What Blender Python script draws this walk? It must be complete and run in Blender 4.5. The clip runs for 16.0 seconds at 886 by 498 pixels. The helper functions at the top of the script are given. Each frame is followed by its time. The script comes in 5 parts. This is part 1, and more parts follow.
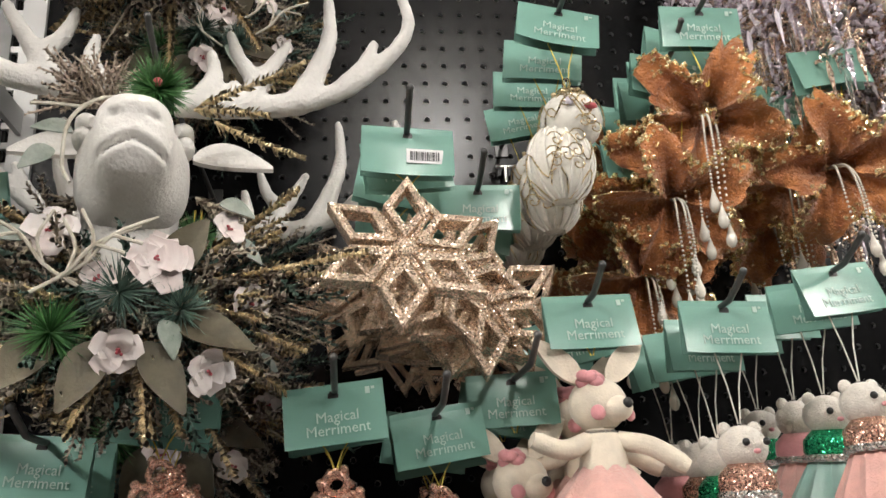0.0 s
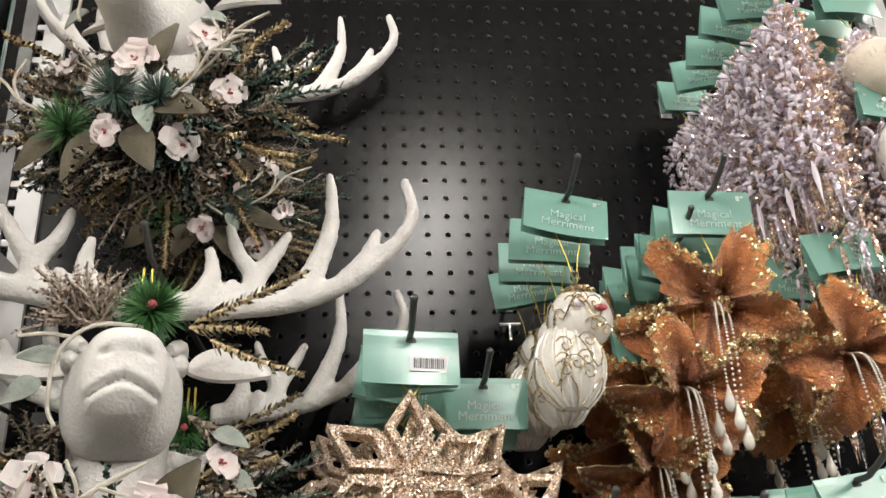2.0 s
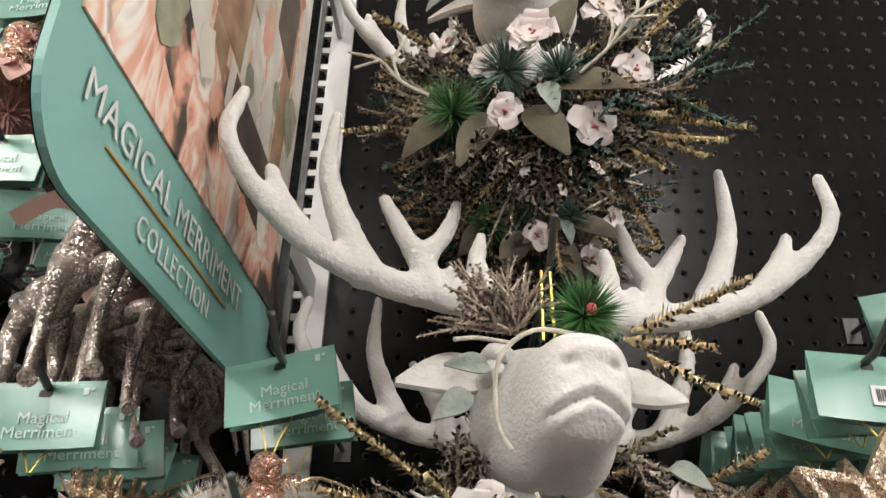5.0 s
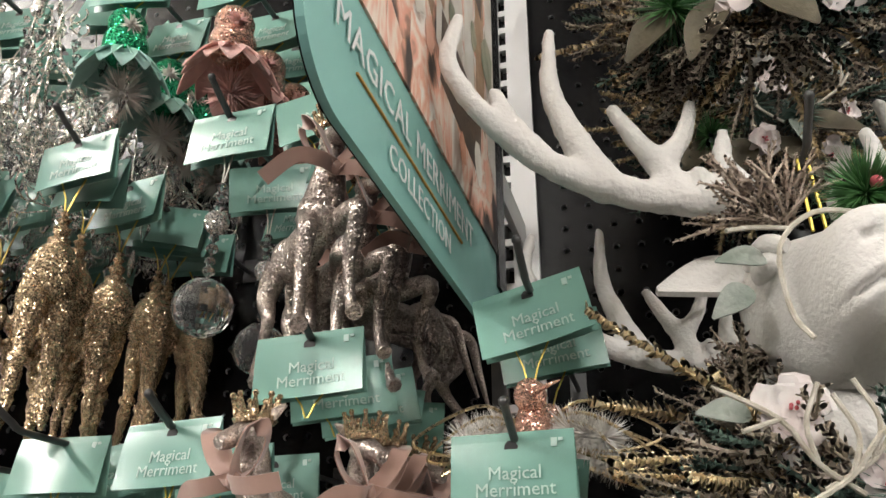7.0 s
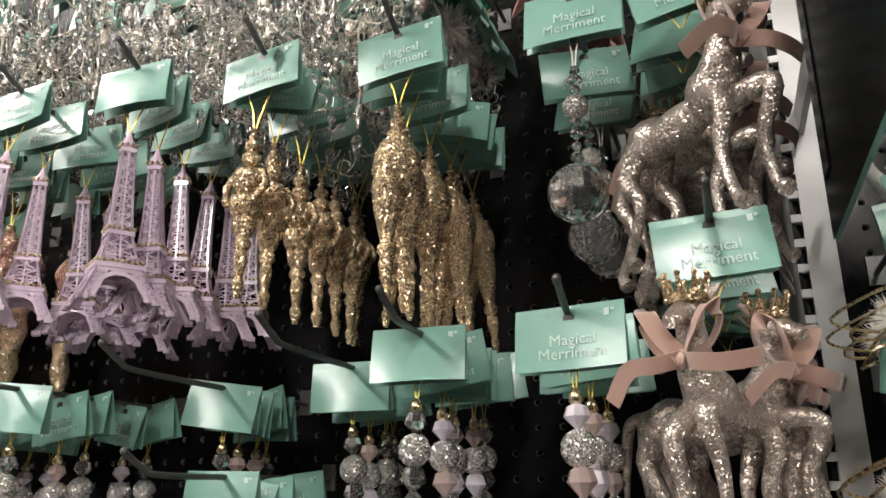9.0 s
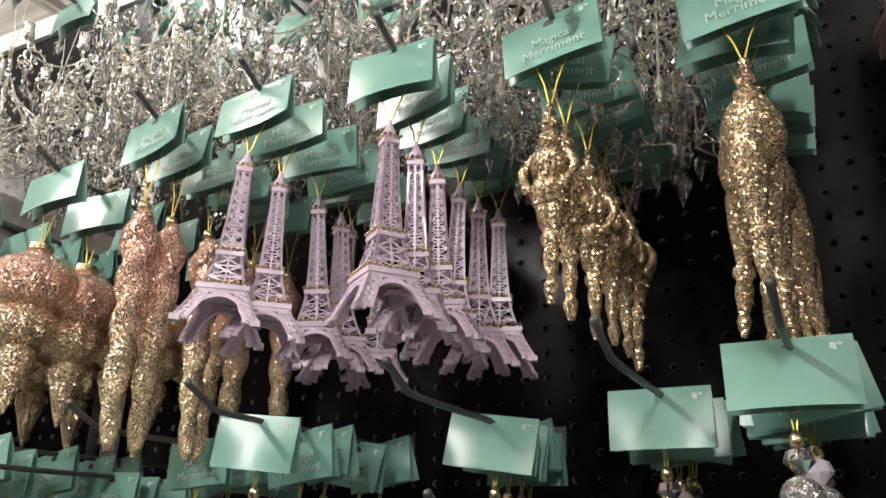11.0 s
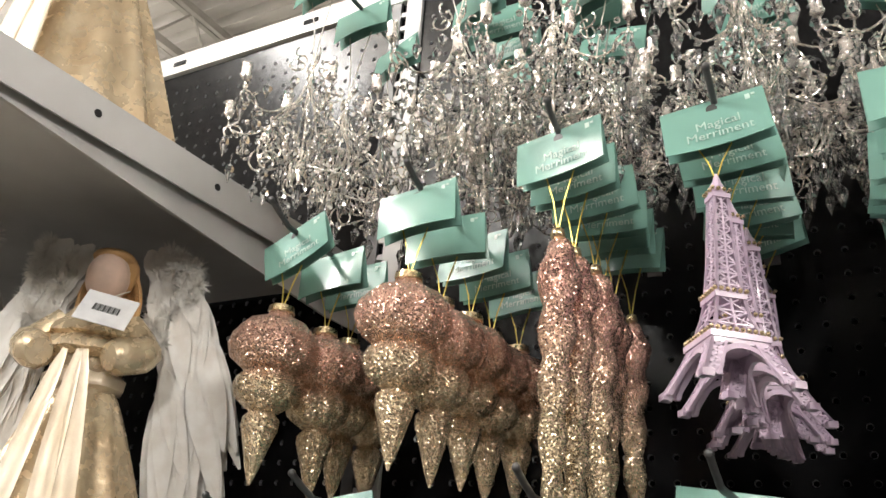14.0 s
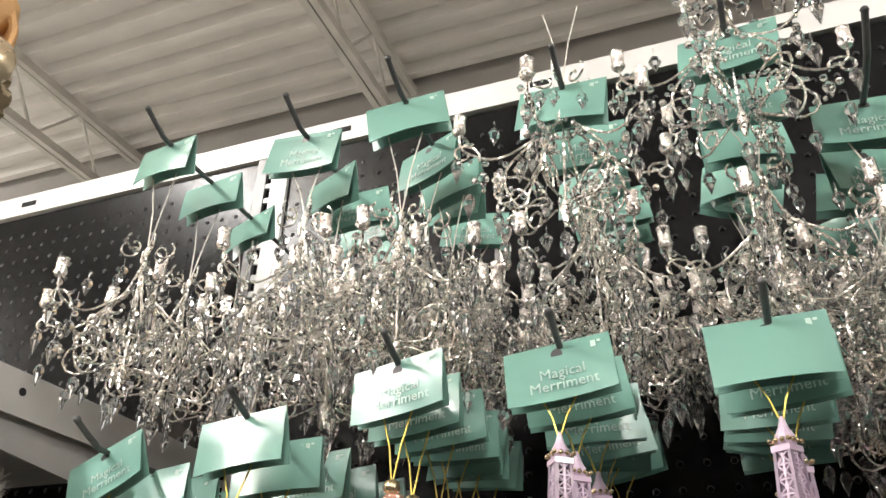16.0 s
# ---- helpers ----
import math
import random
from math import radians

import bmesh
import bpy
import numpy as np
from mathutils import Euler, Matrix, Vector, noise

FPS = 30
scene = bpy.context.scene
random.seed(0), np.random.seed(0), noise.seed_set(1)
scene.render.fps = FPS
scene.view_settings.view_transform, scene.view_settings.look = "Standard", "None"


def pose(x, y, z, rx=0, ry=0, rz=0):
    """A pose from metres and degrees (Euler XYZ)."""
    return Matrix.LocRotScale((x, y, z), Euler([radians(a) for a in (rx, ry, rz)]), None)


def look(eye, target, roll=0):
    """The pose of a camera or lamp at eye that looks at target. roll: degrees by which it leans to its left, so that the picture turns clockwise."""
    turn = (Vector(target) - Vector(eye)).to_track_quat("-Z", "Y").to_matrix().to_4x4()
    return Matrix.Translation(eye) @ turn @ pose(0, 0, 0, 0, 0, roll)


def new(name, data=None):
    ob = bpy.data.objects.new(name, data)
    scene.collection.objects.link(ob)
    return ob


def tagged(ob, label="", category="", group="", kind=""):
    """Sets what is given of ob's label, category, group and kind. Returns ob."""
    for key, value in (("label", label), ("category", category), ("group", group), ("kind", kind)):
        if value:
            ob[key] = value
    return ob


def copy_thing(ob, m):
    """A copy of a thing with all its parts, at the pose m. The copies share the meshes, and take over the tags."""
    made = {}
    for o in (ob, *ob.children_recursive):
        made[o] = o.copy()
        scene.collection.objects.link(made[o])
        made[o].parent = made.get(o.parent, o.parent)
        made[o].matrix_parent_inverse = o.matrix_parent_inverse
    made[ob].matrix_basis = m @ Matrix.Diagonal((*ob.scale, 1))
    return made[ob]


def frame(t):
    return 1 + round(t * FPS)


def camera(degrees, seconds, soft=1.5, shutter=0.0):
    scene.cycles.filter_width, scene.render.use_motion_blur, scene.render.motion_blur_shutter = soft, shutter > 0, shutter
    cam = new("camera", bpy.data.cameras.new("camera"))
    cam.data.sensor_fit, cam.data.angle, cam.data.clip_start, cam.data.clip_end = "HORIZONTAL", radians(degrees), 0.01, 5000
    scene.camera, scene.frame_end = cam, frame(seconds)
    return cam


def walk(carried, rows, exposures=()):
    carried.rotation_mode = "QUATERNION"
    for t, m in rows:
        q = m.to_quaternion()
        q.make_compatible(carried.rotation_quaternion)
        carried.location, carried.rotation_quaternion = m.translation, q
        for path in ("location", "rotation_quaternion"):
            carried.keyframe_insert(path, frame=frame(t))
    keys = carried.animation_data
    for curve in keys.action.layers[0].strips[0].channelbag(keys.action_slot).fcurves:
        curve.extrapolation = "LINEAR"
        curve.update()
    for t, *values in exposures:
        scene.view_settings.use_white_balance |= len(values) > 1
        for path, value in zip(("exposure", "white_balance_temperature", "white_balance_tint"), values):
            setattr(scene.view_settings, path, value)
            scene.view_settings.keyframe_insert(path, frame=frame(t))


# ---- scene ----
cam = camera(58.0, 16.0)
PATH = [
    (0, (-0.035, -0.889, 1.159), (0.221, 0.994, 1.782), -3.6),
    (0.5, (-0.037, -0.912, 1.213), (0.329, 0.97, 1.782), -3.7),
    (1, (-0.031, -0.909, 1.227), (0.327, 0.946, 1.883), -4.1),
    (1.5, (-0.029, -0.905, 1.252), (0.266, 0.937, 1.973), -4.2),
    (2, (-0.035, -0.905, 1.275), (0.226, 0.924, 2.043), -3.4),
    (2.5, (-0.029, -0.897, 1.288), (0.207, 0.912, 2.108), -2.9),
    (3, (-0.052, -0.881, 1.303), (0.147, 0.915, 2.162), -2.5),
    (3.5, (-0.091, -0.854, 1.311), (0.069, 0.936, 2.187), -1.8),
    (4, (-0.139, -0.826, 1.307), (-0.019, 0.97, 2.179), -0.8),
    (4.5, (-0.188, -0.811, 1.3), (-0.156, 0.992, 2.165), 0.5),
    (4.7, (-0.206, -0.804, 1.297), (-0.22, 1.0, 2.161), 1.3),
    (6.8, (-0.279, -0.778, 1.268), (-0.695, 1.003, 2.079), -0.2),
    (7, (-0.279, -0.774, 1.266), (-0.761, 0.995, 2.065), -0.0),
    (7.5, (-0.28, -0.774, 1.258), (-0.883, 0.983, 1.999), 0.2),
    (8, (-0.324, -0.8, 1.272), (-1.0, 0.964, 1.927), -0.2),
    (8.5, (-0.414, -0.819, 1.265), (-1.071, 0.971, 1.868), 0.1),
    (9, (-0.502, -0.827, 1.255), (-1.127, 0.981, 1.838), -0.6),
    (9.2, (-0.522, -0.831, 1.26), (-1.148, 0.976, 1.846), -0.7),
    (11.3, (-0.719, -0.758, 1.258), (-1.616, 0.889, 1.953), 1.2),
    (11.5, (-0.741, -0.753, 1.257), (-1.651, 0.89, 1.946), 1.4),
    (12, (-0.825, -0.746, 1.258), (-1.726, 0.901, 1.948), 1.8),
    (12.5, (-0.915, -0.764, 1.261), (-1.786, 0.892, 1.968), 1.7),
    (13, (-0.973, -0.784, 1.26), (-1.845, 0.866, 1.979), 1.7),
    (13.5, (-1.015, -0.808, 1.265), (-1.901, 0.828, 2.0), 2.1),
    (14, (-1.032, -0.835, 1.286), (-1.941, 0.769, 2.061), 3.9),
    (14.5, (-1.043, -0.849, 1.324), (-1.886, 0.747, 2.184), 3.2),
    (15, (-1.036, -0.824, 1.366), (-1.797, 0.78, 2.289), 2.2),
    (15.5, (-1.019, -0.81, 1.402), (-1.715, 0.809, 2.348), 1.5),
    (16, (-0.995, -0.809, 1.408), (-1.644, 0.795, 2.41), 1.6),
]
walk(cam, [(t, look(eye, target, roll)) for t, eye, target, roll in PATH])

# ---- world and lights ----
world = bpy.data.worlds.new("store_world")
scene.world = world
world.use_nodes = True
world.node_tree.nodes["Background"].inputs[0].default_value = (0.9, 0.95, 1.0, 1)
world.node_tree.nodes["Background"].inputs[1].default_value = 0.03
scene.view_settings.exposure = 0.0


def lamp(x, y, z, sx, sy, watts):
    data = bpy.data.lights.new("tube_light", "AREA")
    data.shape, data.size, data.size_y, data.energy = "RECTANGLE", sx, sy, watts
    data.color = (1.0, 0.965, 0.93)
    ob = new("tube_light", data)
    ob.matrix_world = pose(x, y, z)
    return ob


# rows x 0.95 and -4.2 follow the board's highlights; the others are added
LAMPS = [(-9.2, -3.4, 280), (-4.2, -3.4, 400), (-4.2, -6.9, 400), (0.95, -6.9, 520), (0.95, -10.6, 420), (-4.2, -10.6, 300), (5.9, -6.9, 450), (5.9, -3.4, 330), (-8.0, 0.9, 420), (4.6, 0.9, 320)]
# the last two stand behind the display only to brighten the ceiling
for lx, ly, watts in LAMPS:
    lamp(lx, ly, 4.60, 0.26, 2.6, watts * 0.81)
    # upward fill added over each strip to brighten the roof deck
    up = lamp(lx, ly, 4.69, 0.26, 2.6, watts * 0.72)
    up.matrix_world = pose(lx, ly, 4.69, 180)


# ---- materials ----
def shade(name, colour, rough=0.5, metal=0.0, second=None, scale=40.0, bump=0.0, bump_scale=None, glass=0.0, sheen=0.0, spec=0.5, coat=0.0, subsurface=0.0, stains=0.12):
    m = bpy.data.materials.new(name)
    m.use_nodes = True
    n, l = m.node_tree.nodes, m.node_tree.links
    b = n["Principled BSDF"]
    co = n.new("ShaderNodeTexCoord")
    big = n.new("ShaderNodeTexNoise")
    big.inputs["Scale"].default_value = scale
    big.inputs["Detail"].default_value = 5
    l.new(co.outputs["Object"], big.inputs["Vector"])
    ramp = n.new("ShaderNodeValToRGB")
    ramp.color_ramp.elements[0].position, ramp.color_ramp.elements[1].position = 0.35, 0.65
    second = second or tuple(c * (1 - stains * 1.6) for c in colour)
    ramp.color_ramp.elements[0].color = (*second, 1)
    ramp.color_ramp.elements[1].color = (*colour, 1)
    l.new(big.outputs["Fac"], ramp.inputs["Fac"])
    info = n.new("ShaderNodeObjectInfo")
    hue = n.new("ShaderNodeHueSaturation")
    span = n.new("ShaderNodeMapRange")
    span.inputs["To Min"].default_value, span.inputs["To Max"].default_value = 1 - stains * 0.7, 1 + stains * 0.7
    l.new(info.outputs["Random"], span.inputs["Value"])
    l.new(span.outputs["Result"], hue.inputs["Value"])
    l.new(ramp.outputs["Color"], hue.inputs["Color"])
    l.new(hue.outputs["Color"], b.inputs["Base Color"])
    fine = n.new("ShaderNodeTexNoise")
    fine.inputs["Scale"].default_value = bump_scale or scale * 9
    fine.inputs["Detail"].default_value = 3
    l.new(co.outputs["Object"], fine.inputs["Vector"])
    rr = n.new("ShaderNodeMapRange")
    rr.inputs["To Min"].default_value, rr.inputs["To Max"].default_value = max(0.02, rough * 0.75), min(1, rough * 1.25)
    l.new(fine.outputs["Fac"], rr.inputs["Value"])
    l.new(rr.outputs["Result"], b.inputs["Roughness"])
    if bump:
        bu = n.new("ShaderNodeBump")
        bu.inputs["Strength"].default_value = bump
        bu.inputs["Distance"].default_value = 0.002
        l.new(fine.outputs["Fac"], bu.inputs["Height"])
        l.new(bu.outputs["Normal"], b.inputs["Normal"])
    b.inputs["Metallic"].default_value = metal
    b.inputs["Transmission Weight"].default_value = glass
    b.inputs["Sheen Weight"].default_value = sheen
    b.inputs["Specular IOR Level"].default_value = spec
    b.inputs["Coat Weight"].default_value = coat
    if subsurface:
        b.inputs["Subsurface Weight"].default_value = subsurface
        b.inputs["Subsurface Radius"].default_value = (0.01, 0.008, 0.006)
    return m


def glitter(name, colour, low=None, z0=-0.15, z1=-0.07, size=0.0014, spread=1.75, rough=0.2, metal=0.8, sparse=0.0):
    """Flakes that each face their own way (the share sparse of them nearly flat); low: a second colour below z0, fading to the first at z1."""
    m = bpy.data.materials.new(name)
    m.use_nodes = True
    n, l = m.node_tree.nodes, m.node_tree.links
    b = n["Principled BSDF"]
    co = n.new("ShaderNodeTexCoord")
    cell = n.new("ShaderNodeTexVoronoi")
    cell.inputs["Scale"].default_value = 1.25 / size
    l.new(co.outputs["Object"], cell.inputs["Vector"])
    sub = n.new("ShaderNodeVectorMath")
    sub.operation = "SUBTRACT"
    sub.inputs[1].default_value = (0.5, 0.5, 0.5)
    l.new(cell.outputs["Color"], sub.inputs[0])
    mul = n.new("ShaderNodeVectorMath")
    mul.operation = "SCALE"
    mul.inputs["Scale"].default_value = spread
    l.new(sub.outputs["Vector"], mul.inputs[0])
    geo = n.new("ShaderNodeNewGeometry")
    add = n.new("ShaderNodeVectorMath")
    l.new(mul.outputs["Vector"], add.inputs[0])
    l.new(geo.outputs["Normal"], add.inputs[1])
    nor = n.new("ShaderNodeVectorMath")
    nor.operation = "NORMALIZE"
    l.new(add.outputs["Vector"], nor.inputs[0])
    l.new(nor.outputs["Vector"], b.inputs["Normal"])
    sep = n.new("ShaderNodeSeparateColor")
    l.new(cell.outputs["Color"], sep.inputs["Color"])
    val = n.new("ShaderNodeMapRange")
    val.inputs["To Min"].default_value, val.inputs["To Max"].default_value = 0.8, 1.6
    l.new(sep.outputs["Green"], val.inputs["Value"])
    if sparse:
        some = n.new("ShaderNodeMath")
        some.operation = "GREATER_THAN"
        some.inputs[1].default_value = sparse
        l.new(sep.outputs["Blue"], some.inputs[0])
        turn = n.new("ShaderNodeMapRange")
        turn.inputs["To Min"].default_value, turn.inputs["To Max"].default_value = 0.25 * spread, spread
        l.new(some.outputs["Value"], turn.inputs["Value"])
        l.new(turn.outputs["Result"], mul.inputs["Scale"])
    hue = n.new("ShaderNodeHueSaturation")
    l.new(val.outputs["Result"], hue.inputs["Value"])
    if low:
        xyz = n.new("ShaderNodeSeparateXYZ")
        l.new(co.outputs["Object"], xyz.inputs["Vector"])
        mr = n.new("ShaderNodeMapRange")
        mr.inputs["From Min"].default_value, mr.inputs["From Max"].default_value = z0, z1
        l.new(xyz.outputs["Z"], mr.inputs["Value"])
        mix = n.new("ShaderNodeMix")
        mix.data_type = "RGBA"
        mix.inputs["A"].default_value = (*low, 1)
        mix.inputs["B"].default_value = (*colour, 1)
        l.new(mr.outputs["Result"], mix.inputs["Factor"])
        l.new(mix.outputs["Result"], hue.inputs["Color"])
    else:
        hue.inputs["Color"].default_value = (*colour, 1)
    l.new(hue.outputs["Color"], b.inputs["Base Color"])
    b.inputs["Metallic"].default_value = metal
    b.inputs["Roughness"].default_value = rough
    return m


M = dict(
    board=shade("black_board_paint", (0.0062, 0.0062, 0.0066), 0.185, scale=5, bump=0.03, bump_scale=700, spec=0.12),
    gap=shade("dark_void", (0.008, 0.008, 0.008), 0.9),
    strip=shade("white_enamel", (0.72, 0.71, 0.68), 0.35, scale=6),
    # pale metal on the hole walls stands in for glints on black edges
    hole_glint=shade("hole_edge_glint", (0.42, 0.42, 0.42), 0.28, metal=0.8, scale=200),
    upright=shade("grey_enamel", (0.55, 0.55, 0.54), 0.35, scale=8),
    hook=shade("hook_steel", (0.10, 0.10, 0.10), 0.42, metal=0.55, scale=60),
    chrome=shade("chrome", (0.75, 0.75, 0.75), 0.2, metal=1.0),
    card=shade("mint_card", (0.175, 0.350, 0.290), 0.24, scale=7, stains=0.05, bump=0.02, bump_scale=45),
    print=shade("white_print", (0.46, 0.62, 0.56), 0.4),
    white=shade("white_label", (0.8, 0.8, 0.8), 0.4),
    black=shade("black_ink", (0.02, 0.02, 0.02), 0.4),
    thread=shade("gold_thread", (0.75, 0.58, 0.12), 0.35, metal=0.6),
    thread2=shade("pale_thread", (0.7, 0.66, 0.58), 0.5),
    plush=shade("white_flocked", (0.80, 0.775, 0.74), 0.8, scale=30, bump=0.55, bump_scale=330, sheen=0.35, stains=0.05),
    pine=shade("green_needles", (0.09, 0.24, 0.07), 0.5, second=(0.035, 0.11, 0.035), scale=60),
    pine2=shade("blue_green_needles", (0.14, 0.22, 0.175), 0.55, second=(0.06, 0.11, 0.085), scale=60),
    taupe=shade("taupe_needles", (0.60, 0.52, 0.42), 0.55, second=(0.30, 0.245, 0.18), scale=70),
    sprig=shade("dried_blush", (0.70, 0.58, 0.48), 0.7, second=(0.50, 0.40, 0.32), scale=90),
    fern=glitter("gold_fern", (0.70, 0.56, 0.35), size=0.003, spread=1.0, rough=0.35, metal=0.4),
    leaf=shade("antique_gold_leaf", (0.115, 0.098, 0.06), 0.55, metal=0.2, second=(0.07, 0.06, 0.04), scale=50, bump=0.2, bump_scale=300),
    sage=shade("frosted_sage_leaf", (0.24, 0.29, 0.245), 0.65, second=(0.36, 0.39, 0.35), scale=90, bump=0.4, bump_scale=300),
    petal=shade("white_petal", (0.80, 0.75, 0.73), 0.7, second=(0.74, 0.63, 0.61), scale=40, sheen=0.3, stains=0.05),
    twig=shade("frosted_twig", (0.70, 0.66, 0.58), 0.7, second=(0.5, 0.45, 0.36), scale=120, bump=0.4),
    berry=shade("red_berry", (0.50, 0.10, 0.12), 0.3),
    rosegold=glitter("rose_gold_glitter", (0.78, 0.61, 0.48), size=0.0009, spread=1.6),
    coppery=glitter("copper_glitter", (0.70, 0.42, 0.33), size=0.0012),
    gold=glitter("gold_glitter", (0.50, 0.38, 0.245), size=0.0014, spread=2.0, rough=0.22, sparse=0.2),
    paleglit=glitter("champagne_glitter", (0.42, 0.36, 0.325), size=0.0013, spread=1.9, rough=0.3, sparse=0.5),
    silver=glitter("silver_glitter", (0.6, 0.58, 0.56), size=0.0012),
    icicle=glitter("pink_to_gold_glitter", (0.70, 0.43, 0.35), low=(0.60, 0.49, 0.33), z0=-0.20, z1=-0.10, size=0.0011, spread=1.6),
    finial=glitter("pink_to_gold_glitter_finial", (0.68, 0.43, 0.34), low=(0.56, 0.45, 0.31), z0=-0.13, z1=-0.09, size=0.0011, spread=1.6),
    greenglit=glitter("green_glitter", (0.03, 0.42, 0.20), size=0.0016),
    pearl=shade("pearl_silk", (0.78, 0.75, 0.68), 0.28, coat=0.4, scale=25, sheen=0.3, stains=0.05),
    wire=shade("gold_wire", (0.72, 0.58, 0.36), 0.28, metal=1.0),
    copper=shade("copper_velvet", (0.54, 0.205, 0.055), 0.8, second=(0.29, 0.09, 0.022), scale=55, bump=1.0, bump_scale=420, sheen=0.5, stains=0.12),
    rim=glitter("gold_rim_glitter", (0.98, 0.76, 0.46), size=0.0022, spread=1.2, rough=0.15),
    bead=shade("white_bead", (0.75, 0.70, 0.62), 0.25, coat=0.3),
    crystal=shade("clear_crystal", (0.985, 0.985, 0.99), 0.008, glass=0.97, stains=0.01, spec=0.8),
    lilac=shade("lilac_crystal", (0.96, 0.89, 0.98), 0.05, glass=0.38, stains=0.04),
    lilacbead=glitter("lilac_bead", (0.84, 0.75, 0.88), size=0.0030, spread=0.9, rough=0.10, metal=0.7),
    rosecry=shade("rose_crystal", (0.88, 0.70, 0.66), 0.05, glass=0.65, stains=0.04),
    champ=glitter("champagne_crystal", (0.90, 0.66, 0.54), size=0.0030, spread=0.9, rough=0.12, metal=0.75),
    silverwire=glitter("silver_wire", (0.92, 0.85, 0.77), size=0.0018, spread=0.9, rough=0.16, metal=1.0),
    cup=glitter("silver_cup", (0.72, 0.66, 0.62), size=0.002, spread=0.6),
    lavender=shade("lavender_enamel", (0.68, 0.55, 0.66), 0.30, second=(0.58, 0.45, 0.57), scale=40, coat=0.4),
    feather=shade("white_feather", (0.82, 0.80, 0.76), 0.8, second=(0.70, 0.66, 0.60), scale=40, sheen=0.4),
    satin=shade("gold_satin", (0.74, 0.61, 0.42), 0.27, metal=0.45, second=(0.56, 0.43, 0.27), scale=26, bump=0.5, bump_scale=85, stains=0.08),
    satin2=shade("pale_satin", (0.78, 0.68, 0.54), 0.35, metal=0.15, second=(0.55, 0.44, 0.3), scale=14, bump=0.4, bump_scale=60),
    skin=shade("doll_face", (0.74, 0.54, 0.43), 0.55),
    hair=shade("doll_hair", (0.62, 0.36, 0.15), 0.5, bump=0.6),
    cream=shade("cream_felt", (0.80, 0.71, 0.58), 0.85, scale=60, bump=0.3, sheen=0.3),
    fur=shade("cream_fur", (0.80, 0.74, 0.66), 0.9, scale=80, bump=0.8, bump_scale=600, sheen=0.5),
    mint=shade("mint_satin", (0.34, 0.52, 0.47), 0.35, scale=30, second=(0.25, 0.42, 0.38), bump=0.2),
    pink=shade("pink_felt", (0.75, 0.33, 0.35), 0.7, scale=50, bump=0.3, sheen=0.3),
    tulle=shade("pink_tulle", (0.74, 0.42, 0.37), 0.7, scale=60, bump=0.5, sheen=0.4),
    ribbon=shade("dusty_pink_satin", (0.43, 0.27, 0.22), 0.38, scale=20, sheen=0.4, bump=0.1),
    shelf=shade("shelf_grey", (0.50, 0.49, 0.47), 0.4, scale=7),
    teal=shade("sign_teal", (0.20, 0.42, 0.38), 0.5, scale=4, stains=0.06),
    amber=shade("sign_amber", (0.55, 0.27, 0.06), 0.5),
    ceiling=shade("ceiling_white", (0.80, 0.77, 0.72), 0.75, scale=2, stains=0.06),
    beam=shade("joist_white", (0.70, 0.67, 0.61), 0.6, scale=5),
    wall=shade("store_wall", (0.50, 0.48, 0.45), 0.8, scale=1.5),
    floor=shade("store_floor", (0.24, 0.23, 0.215), 0.35, scale=3),
    ink_white=shade("printed_white", (0.82, 0.79, 0.73), 0.45, second=(0.62, 0.56, 0.48), scale=25),
    ink_wood=shade("printed_wood", (0.50, 0.33, 0.21), 0.45, second=(0.25, 0.15, 0.09), scale=35),
    ink_dark=shade("printed_dark", (0.06, 0.05, 0.045), 0.45, second=(0.15, 0.10, 0.07), scale=30),
    ink_peach=shade("printed_peach", (0.78, 0.40, 0.28), 0.45, second=(0.80, 0.56, 0.44), scale=60),
    ink_rust=shade("printed_rust", (0.52, 0.20, 0.12), 0.45, second=(0.66, 0.36, 0.24), scale=60),
    ink_leaf=shade("printed_leaf", (0.22, 0.25, 0.17), 0.45, second=(0.40, 0.38, 0.28), scale=60),
    ganz=shade("lamp_housing", (0.8, 0.8, 0.8), 0.4),
)


